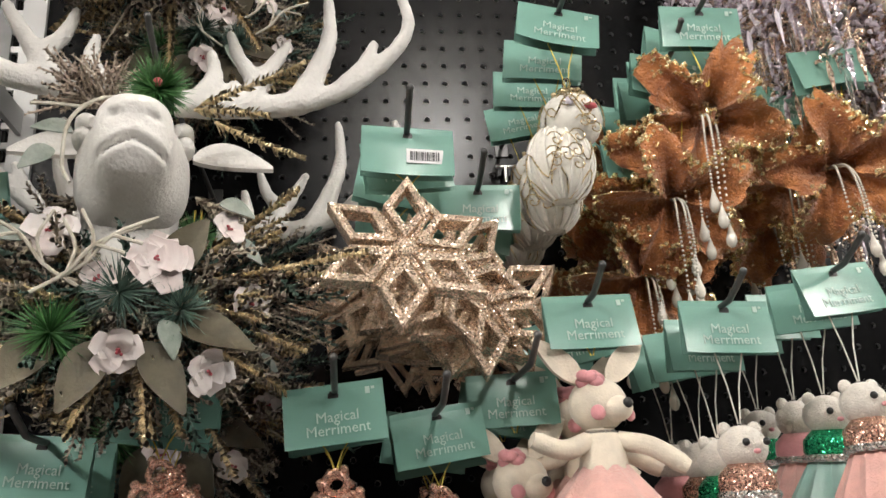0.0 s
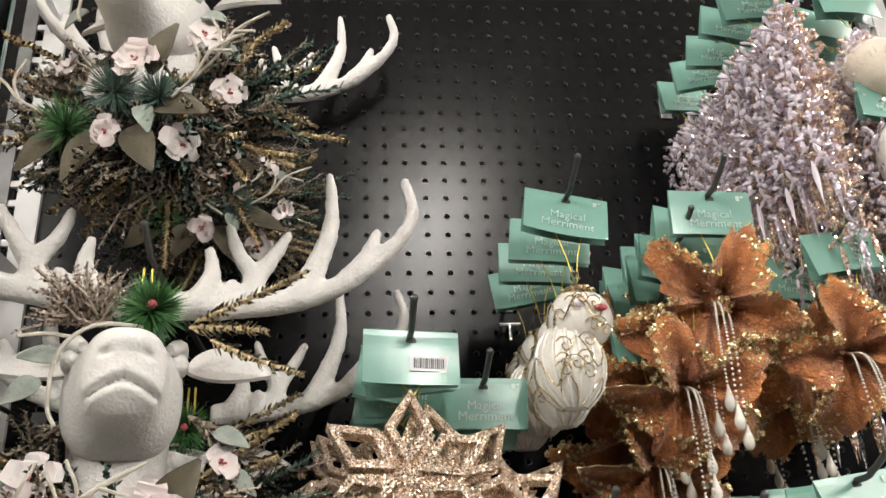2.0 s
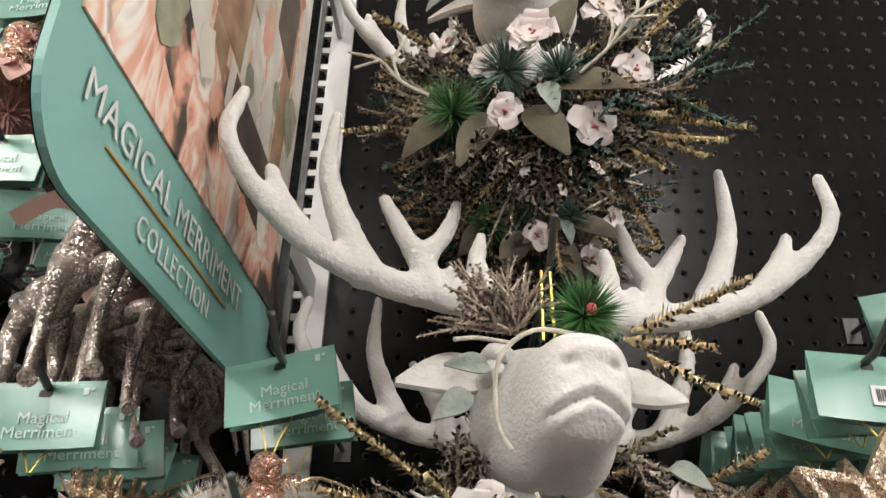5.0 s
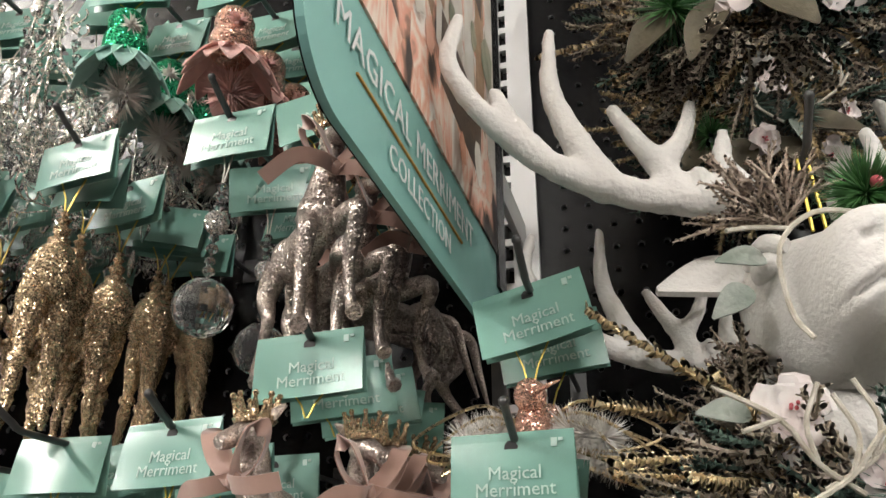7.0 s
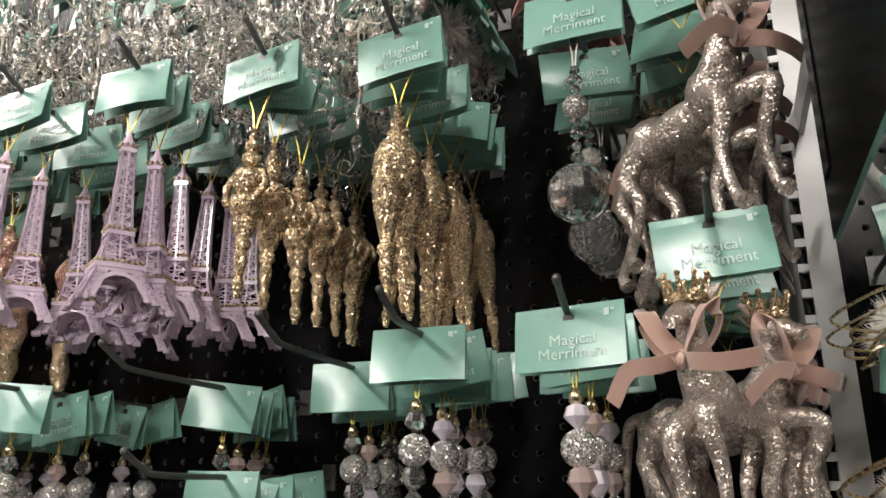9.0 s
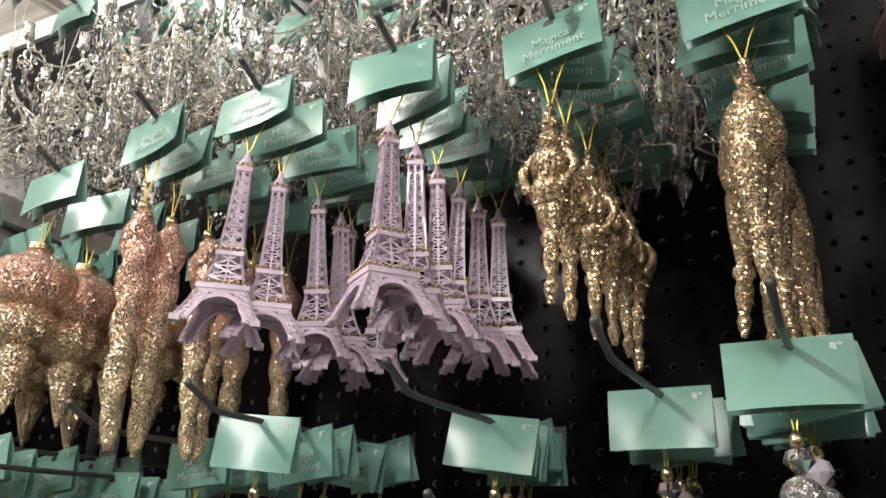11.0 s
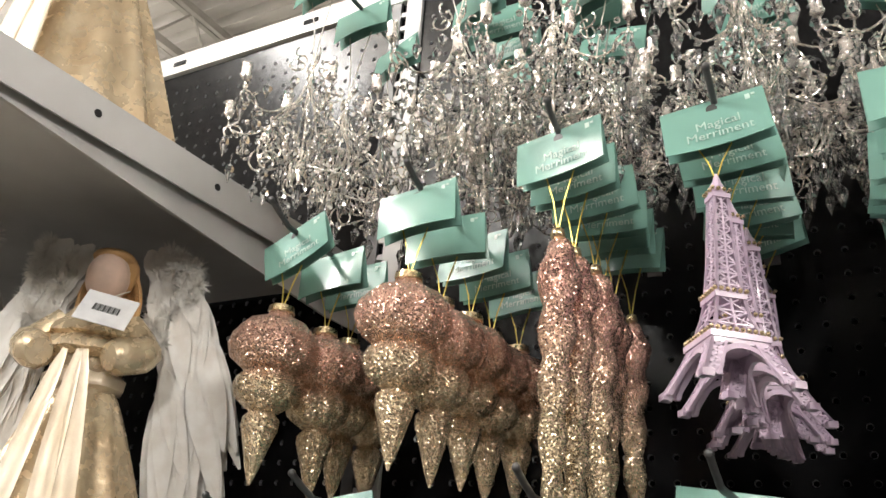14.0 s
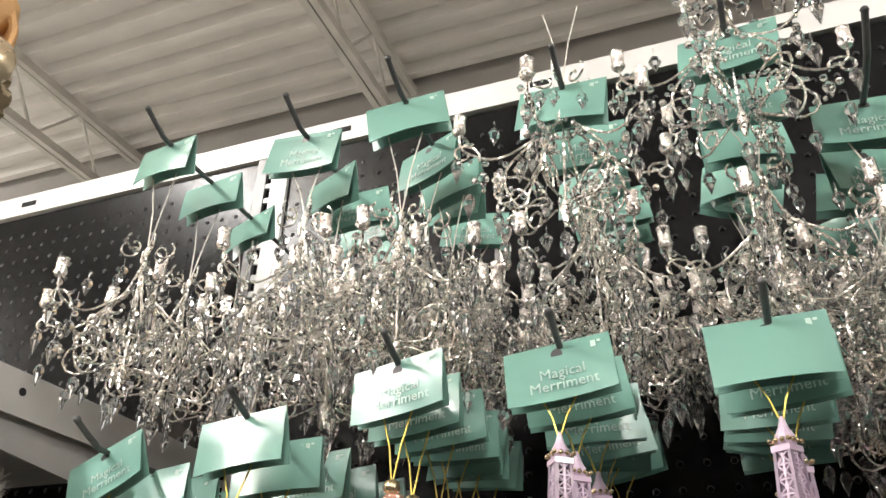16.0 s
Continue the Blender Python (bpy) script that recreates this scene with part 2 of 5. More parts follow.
def printed_photo():
    m = bpy.data.materials.new("printed_photo")
    m.use_nodes = True
    n, l = m.node_tree.nodes, m.node_tree.links
    b = n["Principled BSDF"]
    co = n.new("ShaderNodeTexCoord")
    mp = n.new("ShaderNodeMapping")
    mp.inputs["Scale"].default_value = (1, 13, 8)
    l.new(co.outputs["Object"], mp.inputs["Vector"])
    wob = n.new("ShaderNodeTexNoise")
    wob.inputs["Scale"].default_value, wob.inputs["Detail"].default_value, wob.inputs["Distortion"].default_value = 1.1, 4, 0.7
    l.new(mp.outputs["Vector"], wob.inputs["Vector"])
    r = n.new("ShaderNodeValToRGB")
    r.color_ramp.interpolation = "EASE"
    e = r.color_ramp.elements
    e[0].position, e[0].color = 0.36, (0.05, 0.04, 0.035, 1)
    e[1].position, e[1].color = 0.70, (0.75, 0.70, 0.62, 1)
    for p, c in ((0.39, (0.30, 0.16, 0.11)), (0.42, (0.74, 0.36, 0.26)), (0.46, (0.80, 0.68, 0.58)), (0.50, (0.70, 0.36, 0.25)), (0.54, (0.82, 0.79, 0.74)), (0.58, (0.42, 0.32, 0.26)), (0.61, (0.78, 0.58, 0.44))):
        x = e.new(p)
        x.color = (*c, 1)
    cell = n.new("ShaderNodeTexVoronoi")
    cell.inputs["Scale"].default_value = 2.6
    l.new(mp.outputs["Vector"], cell.inputs["Vector"])
    one = n.new("ShaderNodeSeparateColor")
    l.new(cell.outputs["Color"], one.inputs["Color"])
    blend = n.new("ShaderNodeMix")
    blend.inputs["Factor"].default_value = 0.14
    l.new(wob.outputs["Fac"], blend.inputs["A"])
    l.new(one.outputs["Red"], blend.inputs["B"])
    l.new(blend.outputs["Result"], r.inputs["Fac"])
    l.new(r.outputs["Color"], b.inputs["Base Color"])
    b.inputs["Roughness"].default_value = 0.45
    return m


M["photo"] = printed_photo()


# ---- mesh helpers ----
class Geo:
    """Vertices and faces, gathered piece by piece, with a material slot for each face."""

    def __init__(self):
        self.v, self.f, self.s = [], [], []

    def add(self, verts, faces, m=None, slot=0):
        k = len(self.v)
        for p in verts:
            p = Vector(p)
            self.v.append(tuple(m @ p) if m is not None else tuple(p))
        for f in faces:
            self.f.append(tuple(i + k for i in f))
            self.s.append(slot)
        return self

    def tube(self, pts, r, seg=6, slot=0, m=None):
        pts = [Vector(p) for p in pts]
        rs = r if isinstance(r, (list, tuple)) else [r] * len(pts)
        verts, faces = [], []
        side = None
        for i, p in enumerate(pts):
            d = (pts[min(i + 1, len(pts) - 1)] - pts[max(i - 1, 0)]).normalized()
            if side is None:
                side = d.orthogonal().normalized()
            side = (side - d * side.dot(d)).normalized()
            up = d.cross(side)
            for j in range(seg):
                a = 2 * math.pi * j / seg
                verts.append(p + (side * math.cos(a) + up * math.sin(a)) * rs[i])
        for i in range(len(pts) - 1):
            for j in range(seg):
                a, b = i * seg + j, i * seg + (j + 1) % seg
                faces.append((a, b, b + seg, a + seg))
        faces.append(tuple(range(seg))[::-1])
        faces.append(tuple(range((len(pts) - 1) * seg, len(pts) * seg)))
        return self.add(verts, faces, m, slot)

    def lathe(self, prof, seg=16, slot=0, m=None, ripple=0.0, waves=0):
        verts, faces = [], []
        for r, z in prof:
            for j in range(seg):
                a = 2 * math.pi * j / seg
                q = r * (1 + ripple * math.cos(waves * a))
                verts.append((q * math.cos(a), q * math.sin(a), z))
        for i in range(len(prof) - 1):
            for j in range(seg):
                a, b = i * seg + j, i * seg + (j + 1) % seg
                faces.append((a, a + seg, b + seg, b))
        faces.append(tuple(range(seg)))
        faces.append(tuple(range((len(prof) - 1) * seg, len(prof) * seg))[::-1])
        return self.add(verts, faces, m, slot)

    def ball(self, c, r, seg=12, rings=8, slot=0, m=None):
        r = r if isinstance(r, (list, tuple)) else (r, r, r)
        mm = Matrix.Translation(c) @ Matrix.Diagonal((*r, 1))
        prof = [(max(0.02, math.sin(math.pi * i / rings)), math.cos(math.pi * i / rings)) for i in range(rings + 1)]
        return self.lathe(prof, seg, slot, (m @ mm) if m is not None else mm)

    def box(self, lo, hi, slot=0, m=None):
        (x0, y0, z0), (x1, y1, z1) = lo, hi
        v = [(x0, y0, z0), (x1, y0, z0), (x1, y1, z0), (x0, y1, z0), (x0, y0, z1), (x1, y0, z1), (x1, y1, z1), (x0, y1, z1)]
        f = [(0, 3, 2, 1), (4, 5, 6, 7), (0, 1, 5, 4), (1, 2, 6, 5), (2, 3, 7, 6), (3, 0, 4, 7)]
        return self.add(v, f, m, slot)

    def gem(self, c, r, h, seg=6, slot=0, m=None, waist=0.35):
        x, y, z = c
        return self.lathe([(r * 0.15, h / 2), (r * 0.75, h * 0.36), (r, h * (0.5 - waist)), (r * 0.06, -h / 2)], seg, slot,
                          (m or Matrix()) @ Matrix.Translation(c))

    def mesh(self, name, smooth=True):
        me = bpy.data.meshes.new(name)
        me.from_pydata(self.v, [], self.f)
        me.polygons.foreach_set("material_index", self.s)
        me.polygons.foreach_set("use_smooth", [smooth] * len(self.f))
        me.update()
        if smooth:
            me.set_sharp_from_angle(angle=radians(58))
        return me


def curve(pts, n=6):
    """A smooth line through the points."""
    p = [Vector(q) for q in pts]
    p = [2 * p[0] - p[1]] + p + [2 * p[-1] - p[-2]]
    out = []
    for i in range(1, len(p) - 2):
        for k in range(n):
            t = k / n
            out.append(0.5 * (2 * p[i] + (p[i + 1] - p[i - 1]) * t + (2 * p[i - 1] - 5 * p[i] + 4 * p[i + 1] - p[i + 2]) * t * t
                              + (3 * p[i] - p[i - 1] - 3 * p[i + 1] + p[i + 2]) * t ** 3))
    return out + [p[-2]]


def part(name, geo, mats, parent, label="", m=None, smooth=True):
    me = geo if isinstance(geo, bpy.types.Mesh) else geo.mesh(name, smooth)
    if not me.materials:
        for x in mats if isinstance(mats, (list, tuple)) else [mats]:
            me.materials.append(M[x])
    ob = new(name, me)
    ob.parent = parent
    if m is not None:
        ob.matrix_basis = m
    return tagged(ob, label)


def thing(name, label, category, group="", m=None, kind=""):
    ob = new(name)
    ob.empty_display_size = 0.02
    if m is not None:
        ob.matrix_basis = m
    return tagged(ob, label, category, group, kind)


def solid(name, geo, mats, label, category, kind="", m=None, smooth=False):
    ob = part(name, geo, mats, None, "", m, smooth)
    return tagged(ob, label, category, "", kind)


def lettering(text, size, spacing=1.0):
    cu = bpy.data.curves.new("lettering", "FONT")
    cu.body, cu.size, cu.align_x, cu.resolution_u, cu.extrude = text, size, "CENTER", 2, 0.00015
    cu.space_line, cu.space_character = 0.85, spacing
    ob = new("lettering", cu)
    bpy.context.view_layer.update()
    me = bpy.data.meshes.new_from_object(ob.evaluated_get(bpy.context.evaluated_depsgraph_get()))
    bpy.data.objects.remove(ob)
    bpy.data.curves.remove(cu)
    me.materials.clear()
    return me


rnd = random.Random(7)

# ---- structure ----
PITCH = 0.0254
SEAMS = (-2.780, -1.595, -0.411, 0.774)
BOARD_TOP = 2.118
BOARD_LOW = 0.16
HOLES_LOW = 1.75 - 27 * PITCH


def pegboard(x0, x1):
    """A panel of square cells, each with an eight-sided hole that goes through it."""
    first = math.ceil((x0 + PITCH) / PITCH)
    last = math.floor((x1 - PITCH) / PITCH)
    rows = 41
    v, f, slots = [], [], []
    r, t = 0.0032, 0.004
    ring = [(math.cos(math.pi / 8 + math.pi / 4 * k), math.sin(math.pi / 8 + math.pi / 4 * k)) for k in range(8)]
    h = PITCH / 2
    square = [(h, 0.4142 * h), (0.4142 * h, h), (-0.4142 * h, h), (-h, 0.4142 * h), (-h, -0.4142 * h), (-0.4142 * h, -h), (0.4142 * h, -h), (h, -0.4142 * h)]
    corners = [(h, h), (-h, h), (-h, -h), (h, -h)]
    for i in range(first, last + 1):
        for j in range(rows):
            cx, cz, k = i * PITCH, HOLES_LOW + j * PITCH, len(v)
            v += [(cx + a * r * 1.16, 0, cz + b * r * 1.16) for a, b in ring]
            v += [(cx + a * r, 0.0012, cz + b * r) for a, b in ring]
            v += [(cx + a * r * 0.9, t, cz + b * r * 0.9) for a, b in ring]
            v += [(cx + a, 0, cz + b) for a, b in square] + [(cx + a, 0, cz + b) for a, b in corners]
            for q in range(8):
                n = (q + 1) % 8
                f.append((k + q, k + n, k + 8 + n, k + 8 + q))
                f.append((k + 8 + q, k + 8 + n, k + 16 + n, k + 16 + q))
                f.append((k + q, k + 24 + q, k + 24 + n, k + n))
                # slot 1: hole walls in the pale colour that imitates edge glints
                slots += [1, 1, 0]
            for q in range(4):
                f.append((k + 24 + 2 * q, k + 32 + q, k + 25 + 2 * q))
                slots.append(0)
    g = Geo()
    g.v, g.f, g.s = v, f, slots
    lo, hi = first * PITCH - h, last * PITCH + h
    za, zb = HOLES_LOW - h, HOLES_LOW + (rows - 1) * PITCH + h
    for a, b, c, d in ((x0, lo, za, zb), (hi, x1, za, zb), (x0, x1, BOARD_LOW, za), (x0, x1, zb, BOARD_TOP)):
        g.box((a, 0, c), (b, t, d))
    return g


for i in range(3):
    solid(f"wall_panel_{i + 1}", pegboard(SEAMS[i] + 0.006, SEAMS[i + 1] - 0.006), ["board", "hole_glint"], "black perforated metal back panel of a store display", "pegboard", "structure")
solid("wall_back", Geo().box((-2.81, 0.03, 0.1), (0.85, 0.05, 2.12)), "gap", "dark back of the store display", "panel", "structure")
solid("wall_base", Geo().box((-2.81, -0.5, 0.0), (0.85, 0.05, 0.15)), "shelf", "grey base deck of the store display", "display base", "structure")

g = Geo().box((-2.81, -0.006, 2.122), (0.86, 0.05, 2.162))
cap = solid("trim_top", g, "strip", "white enamelled cap rail along the display top", "rail", "structure")
for k in range(12):
    part("slot", Geo().box((-2.70 + k * 0.3, -0.0075, 2.138), (-2.67 + k * 0.3, -0.006, 2.146)), "gap", cap)

for i, sx in enumerate(SEAMS):
    up = thing(f"upright_{i + 1}", "light grey slotted steel upright between panels", "upright", kind="structure")
    g = Geo()
    g.box((sx, -0.006, 0.1), (sx + 0.027, 0.028, 2.12))
    part("rail", g, "upright", up, smooth=False)
    part("side_rail", Geo().box((sx - 0.027, -0.006, 0.1), (sx - 0.010, 0.028, 2.12)), "hook", up, "dark steel rail", smooth=False)
    part("channel", Geo().box((sx - 0.0265, 0.006, 0.1), (sx + 0.0265, 0.012, 2.119)), "gap", up, smooth=False)
    rung = Geo().box((-0.0052, -0.0045, -0.004), (0.0052, 0.006, 0.004)).mesh("rung", False)
    for k in range(52):
        part("rung", rung, "upright", up, m=pose(sx - 0.005, 0, 0.80 + k * 0.0254))
    part("bolt", Geo().ball((sx, -0.008, 2.135), 0.006), "chrome", up)

# room round the display
room = solid("floor", Geo().box((-12, -13, -0.1), (12, 2.88, 0)), "floor", "polished grey store floor", "floor", "structure")
solid("wall_north", Geo().box((-12, 2.88, 0), (12, 3.05, 5.2)), "wall", "pale painted store wall", "wall", "structure")
solid("wall_south", Geo().box((-12, -13.2, 0), (12, -13, 5.2)), "wall", "pale painted store wall", "wall", "structure")
# added out of view: darkens board reflections and shades the lower rows
solid("wall_opposite", Geo().box((-6, -2.35, 0), (6, -2.2, 2.2)), "gap", "unseen dark panel added across the aisle to block low light", "panel", "structure")
solid("wall_west", Geo().box((-12.2, -13.2, 0), (-12, 3.2, 5.2)), "wall", "pale painted store wall", "wall", "structure")
solid("wall_east", Geo().box((12, -13.2, 0), (12.2, 3.2, 5.2)), "wall", "pale painted store wall", "wall", "structure")
g = Geo()
prof = []
y = -13.2
while y < 3.2:
    prof += [(y, 5.00), (y + 0.025, 5.075), (y + 0.125, 5.075), (y + 0.15, 5.00)]
    y += 0.20
v = [(sx, py, pz) for py, pz in prof for sx in (-12.2, 12.2)]
g.add(v, [(2 * i, 2 * i + 2, 2 * i + 3, 2 * i + 1) for i in range(len(prof) - 1)])
g.box((-12.2, -13.2, 5.09), (12.2, 3.2, 5.13))
solid("ceiling", g, "ceiling", "white corrugated steel roof deck", "ceiling", "structure")
for k in range(10):
    jx = -9.5 + k * 2.25
    jo = thing("ceiling_joist", "white open-web steel roof joist under the deck", "joist", "roof joists", kind="structure")
    g = Geo()
    for zz in (4.93, 4.52):
        g.box((jx - 0.045, -13, zz), (jx - 0.005, 2.88, zz + 0.06)).box((jx + 0.005, -13, zz), (jx + 0.045, 2.88, zz + 0.06))
    part("chord", g, "beam", jo, smooth=False)
    g = Geo()
    yy = -13.0
    while yy < 2.4:
        g.tube([(jx, yy, 4.55), (jx, yy + 0.3, 4.95)], 0.011, 5).tube([(jx, yy + 0.3, 4.95), (jx, yy + 0.6, 4.55)], 0.011, 5)
        yy += 0.6
    part("web", g, "beam", jo)
# housings for every lamp, the added ones too; all out of view
for lx, ly, watts in LAMPS:
    cl = thing("ceiling_light", "unseen white strip light hung from the roof joists", "ceiling light", "strip lights")
    part("housing", Geo().box((lx - 0.14, ly - 1.45, 4.61), (lx + 0.14, ly + 1.45, 4.67)), "ganz", cl, smooth=False)
    for dx in (-1.0, 1.0):
        part("hanger", Geo().tube([(lx, ly + dx, 4.66), (lx, ly + dx, 5.0)], 0.006, 5), "beam", cl)

# ---- hooks and the cards on them ----
def peg_hook(x, z, tip=-0.345):
    h = thing("peg_hook", "dark steel display hook fixed in the perforated panel", "hook", "display hooks", pose(x, 0, z))
    part("rod", Geo().tube(curve([(0, 0.0, 0), (0, tip * 0.5, 0), (0, tip + 0.045, 0), (0, tip + 0.022, 0.005), (0, tip, 0.016)], 4), 0.0026, 8), "hook", h)
    part("back_plate", Geo().box((-0.008, -0.003, -0.012), (0.008, -0.0005, 0.016)), "hook", h, smooth=False)
    part("tip", Geo().ball((0, tip, 0.0165), 0.0032, 8, 6), "hook", h)
    return h


WORDS = lettering("Magical\nMerriment", 0.0110)
PRICE = Geo().box((0.0, 0, 0), (0.0035, 0.0003, 0.005)).box((0.0045, 0, 0.003), (0.007, 0.0003, 0.005)).mesh("price_mark", False)
BARS = Geo()
for k in range(16):
    BARS.box((-0.012 + k * 0.0015, -0.0006, -0.004), (-0.012 + k * 0.0015 + (0.0005 if k % 3 else 0.001), 0, 0.004))
BARS = BARS.mesh("bar_code", False)
CARD_W, CARD_H = 0.075, 0.044


def card_mesh(curl, gape):
    """A folded header card: two leaves joined at the top that part towards the bottom, each a little curled."""
    g = Geo()
    n, rows = 8, 9
    v, f = [], []
    for i in range(n + 1):
        u = i / n * 2 - 1
        for j in range(rows):
            w = abs(j - 4) / 4
            side, open_ = (-1, gape) if j < 4 else (1, 0.003)
            yy = side * (0.0012 * min(1, w * 4) + open_ * w) + curl * u * u * w - curl * 0.4 * w
            for th in (0, 1):
                v.append((u * CARD_W / 2, yy + (th * 0.0006 if j < 4 else -th * 0.0006), 0.009 - w * CARD_H - (0.0006 * th if j == 4 else 0)))
    k = rows * 2
    for i in range(n):
        for j in range(rows - 1):
            a = i * k + j * 2
            f += [(a, a + k, a + k + 2, a + 2), (a + 1, a + 3, a + k + 3, a + k + 1)]
        for j in (0, rows - 1):
            a = i * k + j * 2
            f.append((a, a + 1, a + k + 1, a + k))
    for i in (0, n):
        for j in range(rows - 1):
            a = i * k + j * 2
            f.append((a, a + 2, a + 3, a + 1))
    return g.add(v, f).mesh("card")


CARDS = [card_mesh(c, o) for c, o in ((0.002, 0.004), (-0.004, 0.006), (0.005, 0.009), (-0.001, 0.003))]
EYE = Geo().tube([(0, -0.0022, 0), (0, 0.003, 0)], 0.0042, 10).mesh("punched_hole", False)


def card_on(th, kind=0, barcode=False, tilt=0.0):
    m = pose(0, 0, 0, 0, tilt, 0)
    c = part("card", CARDS[kind % 4], "card", th, "folded mint green header card", m)
    part("punched_hole", EYE, "black", c)
    gape = (0.004, 0.006, 0.009, 0.003)[kind % 4]
    lean = math.degrees(math.atan2(gape, CARD_H))
    if barcode:
        b = part("sticker", Geo().box((-0.015, -0.0008, -0.0065), (0.015, 0, 0.0065)), "white", c, "white bar code sticker", pose(0.014, -0.0045, -0.018, -lean), smooth=False)
        b.data.materials[0] = M["white"]
        part("bar_code", BARS, "black", c, m=pose(0.014, -0.0055, -0.018, -lean))
    else:
        part("lettering", WORDS, "print", c, m=pose(0.002, -0.0050, -0.0185, 90 - lean))
        part("price_mark", PRICE, "print", c, m=pose(0.024, -0.0030, -0.001, -lean))


def thread_on(th, top, gap=0.012, mat="thread", low=0.0):
    """Two strands that come down from the card to the thing that hangs on them."""
    top += SAG[0]
    for s in (-1, 1):
        part("thread", Geo().tube([(s * gap, 0.0015, -0.030), (s * gap * 0.4, 0.0015, (top - 0.03) / 2), (s * 0.0008, 0, top)], 0.00065, 4), mat, th)


PROTO = {}
SAG = [0.0]
DROP = dict(icicle=-0.026, finial=-0.022, soldier=-0.022, legs=-0.020, owl=-0.016, ball=-0.010, tower=-0.008, snowflake=-0.006, pony=-0.018)


def hang(kind, x, y, z, n=1, step=0.055, swing=5.0, dz=0.0, jitter=1.0, first_tilt=None, bar=False, only=None, sway=2.0):
    """n ornaments one behind another on the hook at x, z; the first at y. The cards tilt, the ornaments hang plumb."""
    build, name, label, cat, variants = KINDS[kind]
    for i in range(n):
        var = rnd.randrange(variants) if only is None or (i and kind == "trumpet") else only
        if bar and i == 0:
            var = "bar"
        key = (kind, var)
        tilt = first_tilt if (i == 0 and first_tilt is not None) else rnd.uniform(-swing, swing)
        turn = (rnd.uniform(-16, 16) if i else rnd.uniform(-5, 5)) * jitter
        m = pose(x + rnd.uniform(-0.003, 0.003) * jitter, y + i * step + (rnd.uniform(-0.3, 0.3) * step if i else 0), z - 0.004 + dz - (rnd.uniform(0, 0.007) if i else 0), rnd.uniform(-4, 4), rnd.uniform(-sway, sway), turn)
        if key in PROTO:
            th = copy_thing(PROTO[key], m)
        else:
            th = thing(name, label, cat, cat + "s on display hooks", m)
            k = 0 if var == "bar" else var
            card_on(th, k + (1 if var == "bar" else 0), var == "bar")
            SAG[0] = DROP.get(kind, 0.0)
            build(th, k)
            for c in th.children:
                if not c.name.startswith(("card", "thread")):
                    c.matrix_basis = Matrix.Translation((0, 0, SAG[0])) @ c.matrix_basis
            SAG[0] = 0.0
            PROTO[key] = th
        for c in th.children:
            if c.name.startswith("card"):
                c.matrix_basis = pose(0, 0, -dz, 0, tilt, rnd.uniform(-5, 5))


# ---- ornaments ----
def needles(g, p, d, length, count, size, rs, slot=0, flat=0.0, thick=0.0006):
    """A stem with needles on all sides."""
    d = Vector(d).normalized()
    s = d.orthogonal().normalized()
    u = d.cross(s)
    p = Vector(p)
    bend = Vector((rs.uniform(-1, 1), rs.uniform(-1, 1), rs.uniform(-1, 1))) * length * 0.12
    line = [p + d * length * t + bend * t * t for t in (0, 0.35, 0.7, 1)]
    g.tube(line, [0.0012, 0.001, 0.0008, 0.0005], 4, slot)
    for i in range(count):
        t = (i + 0.5) / count
        c = p + d * length * t + bend * t * t
        a = i * 2.4 if not flat else (i % 2) * math.pi + rs.uniform(-flat, flat)
        w = (s * math.cos(a) + u * math.sin(a)) * 0.75 + d * rs.uniform(0.5, 0.9)
        w.normalize()
        q = w.cross(d).normalized() * thick
        ln = size * rs.uniform(0.7, 1.1) * (1.1 - 0.45 * t)
        n = w.cross(q).normalized() * thick * 0.6
        g.add([c - q, c + q, c + n, c + w * ln * 0.6 + q * 1.2, c + w * ln * 0.6 - q * 1.2, c + w * ln], [(0, 1, 3, 4), (4, 3, 5), (1, 2, 3), (2, 0, 4), (2, 4, 3)], None, slot)


def burst(g, p, r, count, rs, slot=0, thick=0.0006):
    p = Vector(p)
    for i in range(count):
        zc = rs.uniform(-1, 1)
        a = rs.uniform(0, 6.283)
        w = Vector((math.cos(a) * math.sqrt(1 - zc * zc), math.sin(a) * math.sqrt(1 - zc * zc), zc))
        q = w.orthogonal().normalized() * thick
        n = w.cross(q).normalized() * thick
        e = p + w * r * rs.uniform(0.6, 1.05)
        k = p + w * r * 0.5
        g.add([p + w * r * 0.05 - q, p + w * r * 0.05 + q, p + w * r * 0.05 + n, k + q, k - q, k + n, e], [(0, 1, 3, 4), (1, 2, 5, 3), (2, 0, 4, 5), (4, 3, 6), (3, 5, 6), (5, 4, 6)], None, slot)


def blade(g, p, d, n, length, width, slot=0, cup=0.15, thick=0.0007, steps=5, rounded=False):
    """A leaf or petal, arched along its length, with thickness."""
    p, d = Vector(p), Vector(d).normalized()
    n = Vector(n)
    n = (n - d * n.dot(d)).normalized()
    s = d.cross(n)
    v, f = [], []
    for i in range(steps + 1):
        t = i / steps
        w = width * 0.5 * (math.sqrt(max(0.03, 1 - ((t - 0.6) / 0.62) ** 2)) if rounded else math.sin(math.pi * (0.06 + 0.9 * t ** 0.8)))
        c = p + d * length * t - n * cup * length * t * t
        for side in (0, 1):
            o = n * (thick * side)
            v += [c - s * w + n * w * 0.35 + o, c + o, c + s * w + n * w * 0.35 + o]
    for i in range(steps):
        a = i * 6
        b = a + 6
        f += [(a, a + 1, b + 1, b), (a + 1, a + 2, b + 2, b + 1), (a + 3, b + 3, b + 4, a + 4), (a + 4, b + 4, b + 5, a + 5), (a, b, b + 3, a + 3), (a + 2, a + 5, b + 5, b + 2)]
    return g.add(v, f, None, slot)


